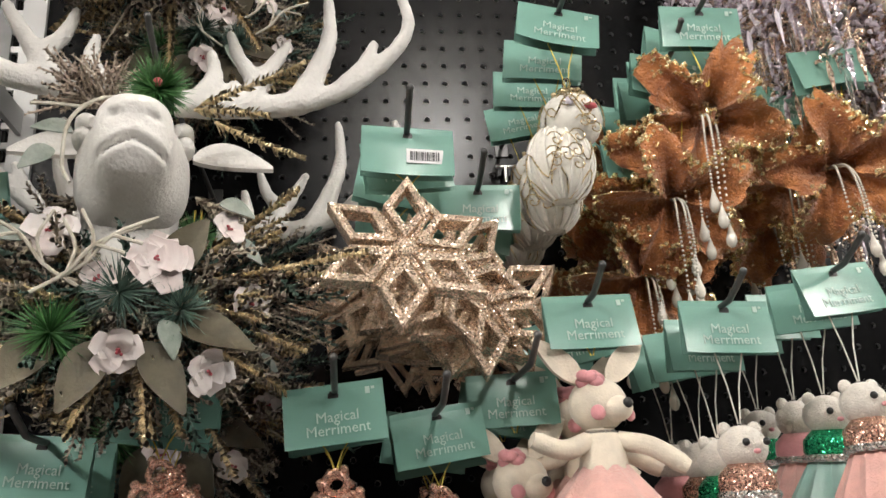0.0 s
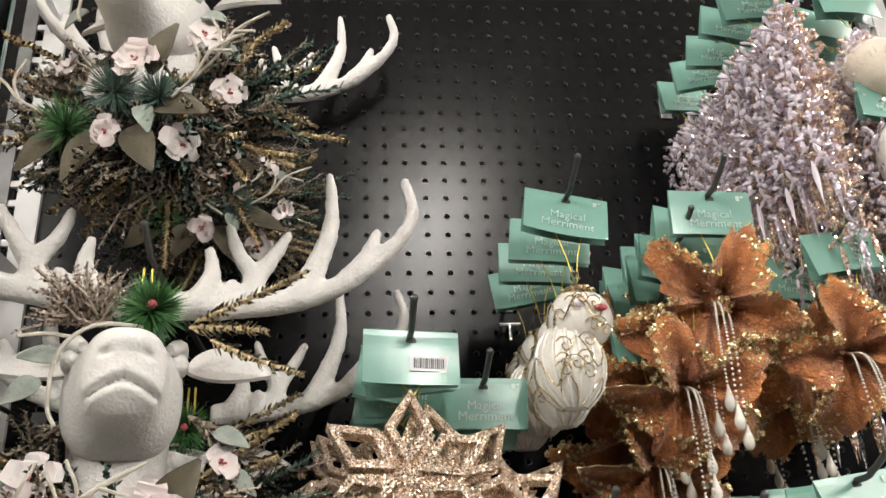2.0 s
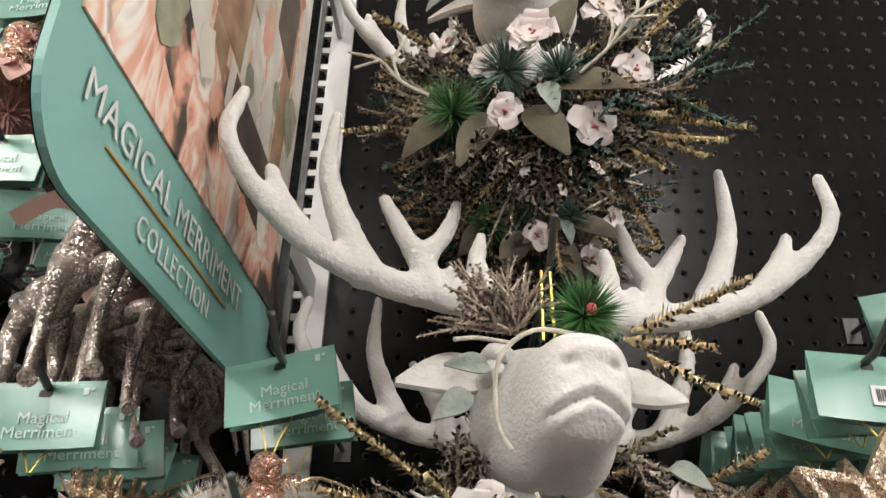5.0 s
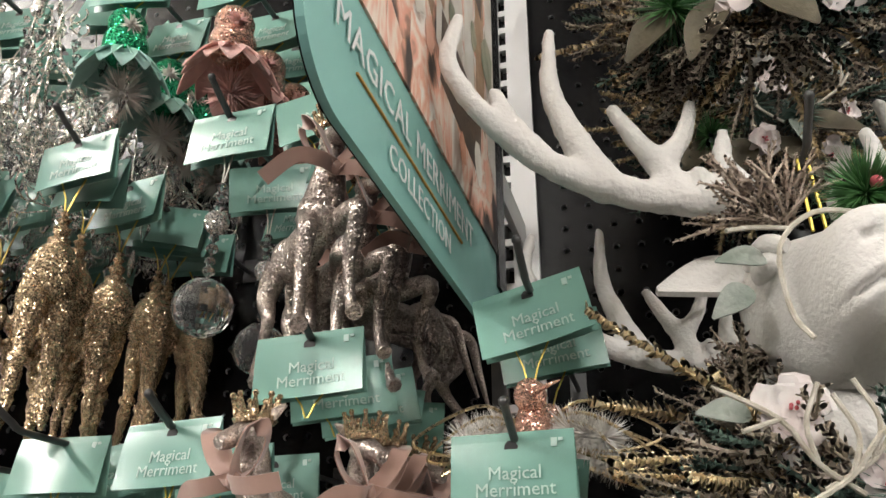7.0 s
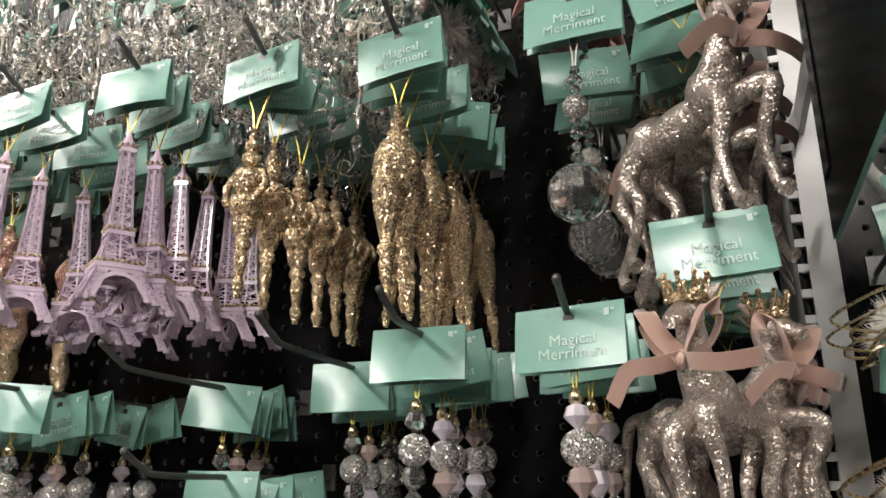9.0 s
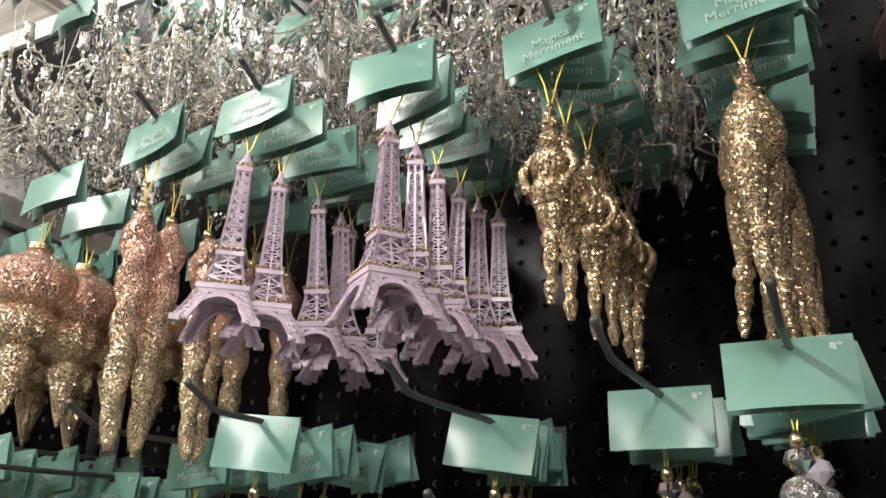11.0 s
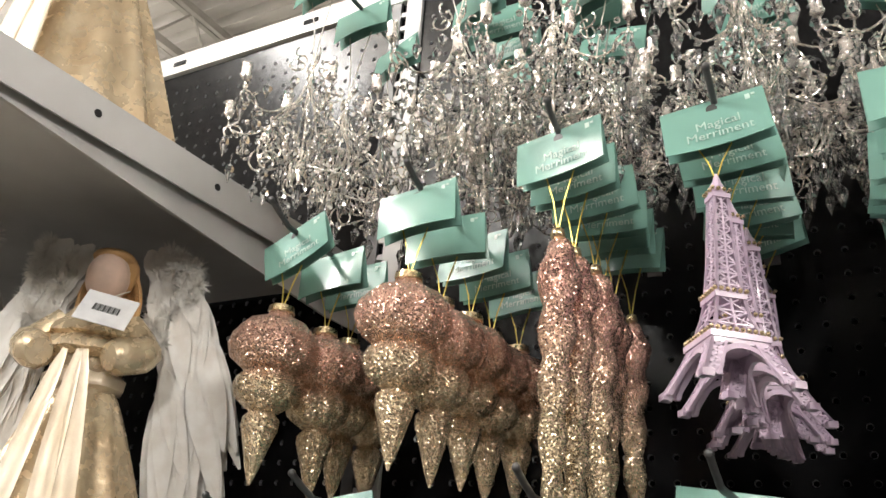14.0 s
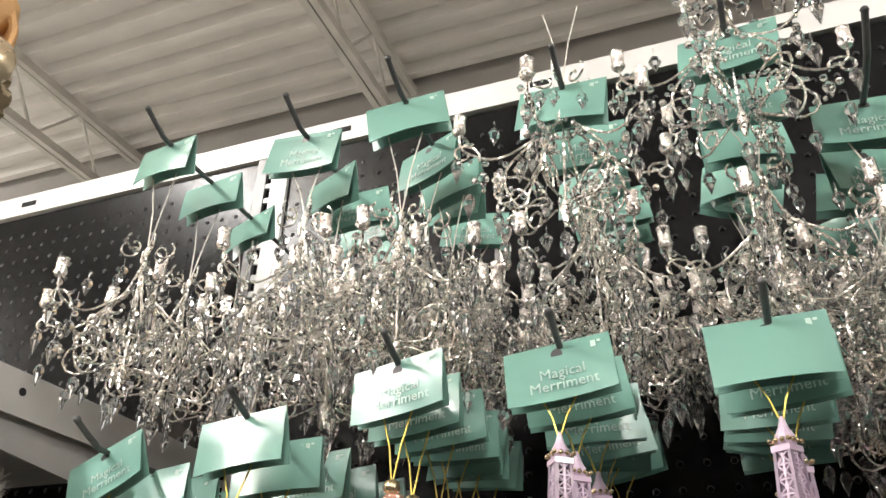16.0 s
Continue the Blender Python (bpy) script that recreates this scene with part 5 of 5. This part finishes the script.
def mouse(th, k):
    rs = random.Random(150 + k)
    thread_on(th, -0.090, 0.012, "thread2")
    g = Geo()
    g.ball((0, 0, -0.108), (0.019, 0.018, 0.017), 14, 10)
    burst(g, (0, 0, -0.108), 0.0215, 420, rs, 0, 0.0006)
    for s in (-1, 1):
        g.ball((s * 0.012, 0.002, -0.094), (0.006, 0.004, 0.006), 8, 6)
        g.ball((s * 0.008 + 0.003, -0.0195, -0.105), 0.003, 8, 6, 1)
    g.ball((0.002, -0.021, -0.112), (0.003, 0.003, 0.002), 8, 6, 2)
    g.lathe([(0.013, -0.120), (0.021, -0.128), (0.022, -0.138), (0.018, -0.146)], 16, 3)
    g.lathe([(0.0225, -0.140), (0.024, -0.143), (0.0225, -0.146)], 16, 5)
    g.lathe([(0.018, -0.146), (0.034, -0.175), (0.040, -0.20)], 36, 4, None, 0.07, 12)
    part("doll", g, ["fur", "black", "pink", ("greenglit", "coppery", "pink")[k % 3], ("mint", "tulle", "tulle")[k % 3], "silver"], th, "white furry mouse doll in a glitter dress")


def pompom(th, k):
    rs = random.Random(170 + k)
    thread_on(th, -0.03, 0.006)
    g = Geo()
    burst(g, (0, 0, 0.03), 0.045, 900, rs, 0, 0.0009)
    g.ball((0, 0, 0.03), 0.034, 14, 10)
    part("cap", g, "cream", th, "cream woolly bobble")
    part("body", Geo().ball((0.004, 0, -0.075), (0.033, 0.03, 0.045), 18, 12), "pearl", th, "cream satin body")
    g = Geo()
    for ring, (count, r0, size) in enumerate(((3, 0.004, 0.018), (5, 0.010, 0.024), (7, 0.018, 0.030), (8, 0.026, 0.032))):
        for i in range(count):
            a = 2 * math.pi * i / count + ring * 0.7
            d = Vector((math.cos(a), -1.1 + 0.32 * ring, math.sin(a)))
            blade(g, (0.03 + r0 * 0.5 * math.cos(a), -0.018 + 0.002 * ring, -0.125 + r0 * 0.5 * math.sin(a)), d, (-math.cos(a), -0.6, -math.sin(a)), size, size * 1.15, 0, -0.25, 0.0012, 7, True)
    part("rose", g, "ribbon", th, "dusty pink fabric rose")


KINDS = dict(
    snowflake=(snowflake, "snowflake_ornament", "rose gold glitter snowflake ornament on a green header card", "snowflake", 3),
    owl=(owl, "bird_ornament", "pearl white bird ornament with gold wire filigree", "bird ornament", 2),
    trumpet=(trumpet, "flower_ornament", "copper velvet flower ornament with bead strings on a green card", "flower ornament", 3),
    garland=(garland, "crystal_ornament", "bundle of clear and rose crystal strands on a green card", "crystal ornament", 3),
    chandelier=(chandelier, "chandelier_ornament", "silver wire chandelier ornament with clear drops on a green card", "chandelier", 3),
    tower=(tower, "tower_ornament", "lavender lattice tower ornament with gold beads on a green card", "tower ornament", 3),
    icicle=(icicle, "icicle_ornament", "pink and gold glitter icicle ornament on a green card", "icicle", 3),
    finial=(finial, "finial_ornament", "pink and gold glitter onion-shaped ornament on a green card", "finial ornament", 3),
    soldier=(soldier, "figure_ornament", "gold glitter toy figure ornament on a green card", "figure ornament", 3),
    legs=(legs, "dancer_ornament", "gold glitter long-legged ornament on a green card", "figure ornament", 3),
    ball=(crystal_ball, "crystal_ball_ornament", "clear crystal ball drop ornament on a green card", "crystal ornament", 2),
    drop=(bead_drop, "bead_drop_ornament", "faceted bead drop ornament with a glitter bead", "bead ornament", 3),
    mini=(mini, "pendant_ornament", "small copper glitter ring pendant on a green card", "pendant", 2),
    pony=(pony, "animal_ornament", "champagne glitter animal ornament with crown and pink bow", "animal ornament", 3),
    green=(green_bird, "green_bird_ornament", "green glitter bird ornament with mint petal skirt on a green card", "bird ornament", 2),
    pinkb=(pink_bird, "pink_bird_ornament", "pink tulle bird ornament with petal skirt on a green card", "bird ornament", 2),
    humming=(humming, "hummingbird_ornament", "copper glitter hummingbird ornament with feathers on a green card", "bird ornament", 2),
    bunny=(bunny, "rabbit_ornament", "cream felt rabbit doll ornament with pink flowers on a green card", "rabbit doll", 2),
    mouse=(mouse, "mouse_ornament", "white furry mouse doll ornament in a dress on a green card", "mouse doll", 3),
    pompom=(pompom, "bobble_ornament", "cream doll ornament with woolly bobble on a green card", "doll ornament", 1),
)

# ---- deer bay ----
for x, z, tip in ((-0.177, 1.515, -0.345), (-0.180, 1.853, -0.335)):
    peg_hook(x, z, tip)
deer(pose(-0.177, -0.320, 1.510, 0, 0, 14), 1)
deer(pose(-0.176, -0.122, 1.463, 0, 0, 2), 2)
deer(pose(-0.182, -0.302, 1.848, 0, 0, -16), 3)
deer(pose(-0.170, -0.085, 1.862, 0, 0, 8), 4)

# kind, x, z of the hook, y of the first card, how many, step, tilt of the first card, rest
ROWS = [
    ("owl", 0.166, 1.583, -0.285, 4, 0.055, 10),
    ("snowflake", 0.021, 1.454, -0.300, 9, 0.030, 3),
    ("snowflake", 0.088, 1.430, -0.235, 6, 0.034, 6),
    ("trumpet", 0.299, 1.586, -0.285, 6, 0.046, 2),
    ("trumpet", 0.277, 1.553, -0.250, 4, 0.045, 8),
    ("trumpet", 0.428, 1.555, -0.265, 4, 0.060, -6),
    ("trumpet", 0.262, 1.494, -0.195, 3, 0.055, 0),
    ("garland", 0.416, 1.860, -0.285, 6, 0.042, 3),
    ("garland", 0.515, 1.850, -0.265, 6, 0.040, -3),
    ("pompom", 0.520, 1.712, -0.275, 2, 0.100, 6),
    ("mini", -0.166, 1.262, -0.285, 3, 0.030, -5),
    ("mini", -0.041, 1.249, -0.285, 3, 0.025, -4),
    ("mini", 0.038, 1.234, -0.240, 3, 0.030, -7),
    ("mini", -0.250, 1.224, -0.260, 3, 0.030, 4),
    ("bunny", 0.161, 1.312, -0.285, 3, 0.055, -2),
    ("bunny", 0.106, 1.260, -0.235, 2, 0.060, 0),
    ("mouse", 0.272, 1.304, -0.285, 4, 0.050, 1),
    ("mouse", 0.377, 1.332, -0.285, 4, 0.050, -7),
    ("humming", -0.353, 1.450, -0.285, 2, 0.06, -13),
    ("humming", -0.364, 1.351, -0.300, 2, 0.06, 0),
    ("pony", -0.499, 1.424, -0.300, 5, 0.050, -4),
    ("pony", -0.503, 1.620, -0.300, 5, 0.050, -12),
    ("ball", -0.582, 1.613, -0.300, 3, 0.075, 0),
    ("drop", -0.596, 1.370, -0.300, 4, 0.050, 0),
    ("legs", -0.721, 1.611, -0.300, 6, 0.040, -5),
    ("soldier", -0.844, 1.617, -0.300, 7, 0.035, -6),
    ("tower", -0.975, 1.626, -0.303, 6, 0.040, -3),
    ("tower", -1.110, 1.626, -0.305, 6, 0.040, -8),
    ("icicle", -1.232, 1.628, -0.305, 6, 0.040, -8),
    ("finial", -1.358, 1.599, -0.305, 5, 0.052, -8),
    ("finial", -1.503, 1.589, -0.290, 4, 0.055, -25),
    ("drop", -0.720, 1.374, -0.250, 6, 0.032, -2),
    ("drop", -0.816, 1.364, -0.170, 4, 0.030, 1),
    ("drop", -0.955, 1.353, -0.165, 4, 0.030, 8),
    ("drop", -1.125, 1.352, -0.245, 5, 0.045, 4),
    ("drop", -1.250, 1.345, -0.180, 4, 0.035, -4),
    ("drop", -1.385, 1.320, -0.160, 4, 0.030, 3),
    ("drop", -1.437, 1.342, -0.275, 5, 0.045, -12),
    ("drop", -1.522, 1.325, -0.300, 5, 0.045, 2),
    ("drop", -0.923, 1.270, -0.200, 4, 0.035, 2),
    ("green", -0.705, 1.800, -0.290, 4, 0.060, 4),
    ("pinkb", -0.595, 1.775, -0.290, 4, 0.060, -6),
]
for kind, x, z, y, n, step, tilt in ROWS:
    peg_hook(x, z, y - 0.045 if kind in ("trumpet", "garland", "snowflake") else -0.332)
    hang(kind, x, y, z, n, step, 11, 0, 1.0, tilt, bar=(kind == "snowflake" and x < 0.05), only={0.299: 0, 0.277: 1, 0.428: 2, 0.515: 2, 0.416: 0}.get(x) if kind in ("trumpet", "garland") else None, sway=7 if kind == "snowflake" else 2)
CHAND = [(-1.513, 1.913, -0.290, 3, 0.07, 0.0), (-1.348, 1.882, -0.290, 5, 0.052, 0.0), (-1.245, 1.895, -0.290, 5, 0.052, 0.0), (-1.097, 1.860, -0.24, 4, 0.052, 0.0), (-0.965, 1.875, -0.24, 4, 0.052, 0.0),
         (-0.875, 1.822, -0.25, 4, 0.055, 0.0), (-0.775, 1.830, -0.29, 5, 0.055, 0.0)]
for x, z, y, n, step, dz in CHAND:
    peg_hook(x, z, -0.335)
    hang("chandelier", x, y, z, n, step, 12, dz, 1.6, only=2 if x < -1.5 else None, sway=4)
for x, z in ((-1.097, 1.860), (-0.965, 1.875)):
    hang("chandelier", x, -0.300, z, 1, 0.05, 5, 0.128)

peg = thing("t_peg", "small chrome T-shaped peg in the perforated panel", "peg", "chrome pegs", pose(0.444, -0.004, 1.900))
part("cross_bar", Geo().tube([(-0.013, -0.012, 0.004), (0.013, -0.012, 0.004)], 0.0028, 8), "chrome", peg)
part("stem", Geo().tube([(0, -0.012, 0.004), (0, -0.012, -0.016)], 0.0026, 8).tube([(0, 0.004, 0.004), (0, -0.012, 0.004)], 0.0022, 8), "chrome", peg)
copy_thing(peg, pose(0.166, -0.004, 1.547))

# ---- flag sign on the upright ----
sign = thing("flag_sign", "teal flag sign with printed photo and white lettering", "sign")
SX = -0.400
outline = [(-0.125, 1.452)] + [(-0.505 + 0.045 * math.cos(a), 1.497 + 0.045 * math.sin(a)) for a in [math.radians(-90 - 9 * i) for i in range(11)]] + [(-0.550, 2.06), (-0.125, 2.06)]
v = [(SX - 0.002, y, z) for y, z in outline] + [(SX + 0.002, y, z) for y, z in outline]
n = len(outline)
f = [tuple(range(n)), tuple(range(n, 2 * n))[::-1]] + [(i, i + n, (i + 1) % n + n, (i + 1) % n) for i in range(n)]
part("panel", Geo().add(v, f), "teal", sign, smooth=False)
back = [(SX - 0.0028, y, z) for y, z in outline] + [(SX - 0.0022, y, z) for y, z in outline]
part("back_sheet", Geo().add(back, f), "board", sign, "black back sheet", smooth=False)
part("photo", Geo().box((SX + 0.002, -0.536, 1.529), (SX + 0.0035, -0.168, 2.045)), "photo", sign, "printed photo of festive ornaments", smooth=False)
prints = random.Random(31)


def printed(name, mat_name, pts, lift):
    """A flat printed shape on the face of the sign, given by y and z."""
    k = len(pts)
    lo, hi = SX + 0.0035 + 0.0001 * lift, SX + 0.0036 + 0.0001 * lift
    v = [(lo, y, z) for y, z in pts] + [(hi, y, z) for y, z in pts]
    f = [tuple(range(k)), tuple(range(k, 2 * k))[::-1]] + [(i, i + k, (i + 1) % k + k, (i + 1) % k) for i in range(k)]
    part(name, Geo().add(v, f), mat_name, sign, smooth=False)


for q in range(9):
    y = -0.520 + 0.040 * q
    z = 1.60 + 0.05 * prints.random()
    printed("printed_plank", ("ink_white", "ink_white", "ink_white", "ink_wood")[q % 4], [(y, z), (y + 0.032, z - 0.02), (y + 0.034, 2.035), (y + 0.002, 2.035)], 1)
for y, z, w, h, ink in ((-0.44, 1.84, 0.10, 0.11, "ink_dark"), (-0.27, 1.75, 0.055, 0.17, "ink_dark"), (-0.425, 1.66, 0.085, 0.10, "ink_wood"), (-0.24, 1.93, 0.05, 0.07, "ink_wood"), (-0.35, 1.58, 0.12, 0.05, "ink_dark")):
    printed("printed_box", ink, [(y, z), (y + w, z - 0.015), (y + w + 0.006, z + h), (y + 0.004, z + h + 0.012)], 2)
for q in range(34):
    y, z, r = prints.uniform(-0.515, -0.195), prints.uniform(1.56, 2.02), prints.uniform(0.010, 0.026)
    n = 11
    printed("printed_blossom", ("ink_peach", "ink_peach", "ink_white", "ink_rust", "ink_leaf")[q % 5], [(y + r * prints.uniform(0.65, 1.1) * math.cos(2 * math.pi * i / n), z + 1.3 * r * prints.uniform(0.65, 1.1) * math.sin(2 * math.pi * i / n)) for i in range(n)], 3 + q % 5)
part("edge_rail", Geo().box((SX - 0.004, -0.168, 1.50), (SX + 0.0045, -0.138, 2.045)), "board", sign, smooth=False)
part("bracket", Geo().box((SX - 0.003, -0.125, 1.60), (SX + 0.003, -0.007, 1.63)).box((SX - 0.003, -0.125, 1.96), (SX + 0.003, -0.007, 1.99)).box((SX - 0.003, -0.130, 1.60), (SX + 0.003, -0.125, 1.99)), "upright", sign, smooth=False)
for text, width, yc, zc in (("MAGICAL MERRIMENT", 0.258, -0.390, 1.4945), ("COLLECTION", 0.120, -0.384, 1.4655)):
    me = lettering(text, 0.027, 1.05)
    wide = max(v.co.x for v in me.vertices) - min(v.co.x for v in me.vertices)
    part("lettering", me, "white", sign, "white capital letters", pose(SX + 0.0035, yc, zc, 90, 0, 90) @ Matrix.Diagonal((width / wide, width / wide, 1, 1)))
part("rule", Geo().box((SX + 0.002, -0.49, 1.4868), (SX + 0.0032, -0.29, 1.4880)), "amber", sign, smooth=False)

# ---- shelf bay with angels ----
def shelf(z, y0):
    s = thing("shelf", "grey enamelled steel shelf on slotted brackets", "shelf", "steel shelves")
    part("board", Geo().box((-2.77, y0, z - 0.012), (-1.600, -0.01, z)).box((-2.77, y0, z - 0.040), (-1.600, y0 + 0.002, z - 0.012)), "shelf", s, smooth=False)
    g = Geo().box((-1.6015, y0, z - 0.040), (-1.5995, -0.03, z - 0.0005))
    part("side_lip", g, "shelf", s, smooth=False)
    part("front_rail", Geo().box((-2.77, y0 - 0.004, z - 0.040), (-1.5995, y0 - 0.0005, z + 0.004)), "strip", s, smooth=False)
    for bx in (-1.612, -2.77):
        v = [(0, -0.02, 0.0), (0, -0.02, -0.085), (0, -0.10, -0.085), (0, y0 + 0.02, -0.045), (0, y0 + 0.02, 0.0)]
        v = v + [(0.004, y, z2) for _, y, z2 in v]
        f = [(4, 3, 2, 1, 0), (5, 6, 7, 8, 9)] + [(i, (i + 1) % 5, (i + 1) % 5 + 5, i + 5) for i in range(5)]
        part("bracket", Geo().add(v, f, Matrix.Translation((bx, 0, z - 0.002))), "shelf", s, smooth=False)
    for k in range(3):
        part("slot", Geo().tube([(-1.6000, y0 + 0.10 + 0.15 * k, z - 0.018), (-1.5990, y0 + 0.10 + 0.15 * k, z - 0.018)], 0.004, 8), "gap", s)


shelf(1.665, -0.56)
shelf(1.225, -0.56)


def angel(m, seed, tall=0.42, wings=True):
    rs = random.Random(seed)
    g = Geo()
    n, rows = 72, 10
    v, f = [], []
    for i in range(rows + 1):
        t = i / rows
        for j in range(n):
            a = 2 * math.pi * j / n
            r = (0.028 + 0.085 * t ** 0.8) * (1 + (0.10 + 0.05 * math.sin(3 * a)) * math.sin(11 * a + 2 * math.sin(2 * a) + seed) * (0.25 + 0.75 * t))
            v.append((r * math.cos(a), r * math.sin(a) * 0.8, 0.235 * (1 - t) * tall / 0.42 + 0.003))
    for i in range(rows):
        for j in range(n):
            a, b = i * n + j, i * n + (j + 1) % n
            f.append((a, a + n, b + n, b))
    g.add(v, f, None, 0)
    k = tall / 0.42
    g.lathe([(0.030, 0.215 * k), (0.036, 0.24 * k), (0.040, 0.285 * k), (0.022, 0.315 * k), (0.010, 0.325 * k)], 20, 0, None, 0.05, 7)
    for s in (-1, 1):
        g.tube(curve([(s * 0.035, 0, 0.30 * k), (s * 0.060, -0.015, 0.27 * k), (s * 0.035, -0.05, 0.255 * k)], 5), [0.016] * 5 + [0.020] * 5 + [0.014], 10, 0)
    for zz, rr in ((0.305, 0.034), (0.290, 0.047), (0.272, 0.052)):
        g.lathe([(rr * 0.7, (zz + 0.012) * k), (rr, zz * k), (rr * 1.05, (zz - 0.008) * k), (rr * 0.8, (zz - 0.014) * k)], 36, 0, None, 0.06, 11)
    for s, bend in ((-1, -0.10), (0.4, 0.05), (1, 0.16)):
        blade(g, (s * 0.010, -0.046, 0.262 * k), (bend, -0.22, -1), (0, -1, 0.1), 0.235 * k, 0.022, 1, 0.03, 0.0012, 10, True)
    g.lathe([(0.030, 0.225 * k), (0.041, 0.230 * k), (0.042, 0.240 * k), (0.034, 0.246 * k)], 36, 1, None, 0.05, 9)
    g.ball((0, -0.004, 0.352 * k), (0.024, 0.025, 0.029), 16, 10, 2)
    g.ball((0, 0.015, 0.364 * k), (0.028, 0.025, 0.028), 16, 10, 3)
    g.ball((0, 0.002, 0.377 * k), (0.024, 0.022, 0.010), 16, 8, 3)
    for q in range(26):
        a = rs.uniform(0.2, 2.94)
        g.tube(curve([(0.024 * math.cos(a), 0.012 + 0.016 * math.sin(a), 0.365 * k), (0.034 * math.cos(a), 0.014 + 0.02 * math.sin(a), 0.335 * k), (0.030 * math.cos(a) + rs.uniform(-0.005, 0.005), 0.012 + 0.02 * math.sin(a), 0.300 * k)], 4), 0.004, 6, 3)
    for s in (-1, 1) if wings else ():
        for q in range(130):
            t = q / 129
            row = q % 3
            base = Vector((s * (0.045 + 0.050 * min(1, t * 1.7) + rs.uniform(-0.025, 0.025)), 0.030 + 0.005 * row + 0.012 * t * rs.random(), (0.405 - 0.17 * t) * k))
            d = Vector((s * (0.25 + 0.45 * rs.random() - 0.32 * t), rs.uniform(-0.1, 0.15), -1))
            blade(g, base, d, (0, -1, 0.05), 0.050 + 0.105 * t + 0.02 * row, 0.026, 4, 0.06, 0.0012, 6)
        for q in range(26):
            burst(g, (s * rs.uniform(0.042, 0.098), rs.uniform(0.022, 0.038), rs.uniform(0.290, 0.400) * k), 0.019, 170, rs, 4, 0.00045)
    ob = part("angel_doll", g, ["satin", "satin2", "skin", "hair", "feather"], None, "", m)
    return tagged(ob, "angel doll in a pleated gold satin gown with white feather wings", "angel doll", "angel dolls on shelves")


angel(pose(-1.698, -0.336, 1.225, 0, 0, 34) @ Matrix.Diagonal((0.88, 0.88, 0.92, 1)), 3)
angel(pose(-1.97, -0.42, 1.225, 0, 0, 20), 5)
angel(pose(-1.865, -0.335, 1.665, 0, 0, 8) @ Matrix.Diagonal((1.5, 1.3, 1.5, 1)), 4, 0.42, False)
angel(pose(-2.20, -0.28, 1.225, 0, 0, 5), 6)
tag = thing("price_tag", "white paper price tag tied to the angel doll", "price tag", m=pose(-1.646, -0.370, 1.500, -25, 10, 38))
part("paper", Geo().box((-0.024, -0.0004, -0.018), (0.024, 0.0004, 0.018)), "white", tag, smooth=False)
part("bar_code", BARS, "black", tag, m=pose(0, -0.0006, 0))
part("string", Geo().tube([(0, 0, 0.018), (0.002, 0.02, 0.045)], 0.0006, 4), "thread2", tag)
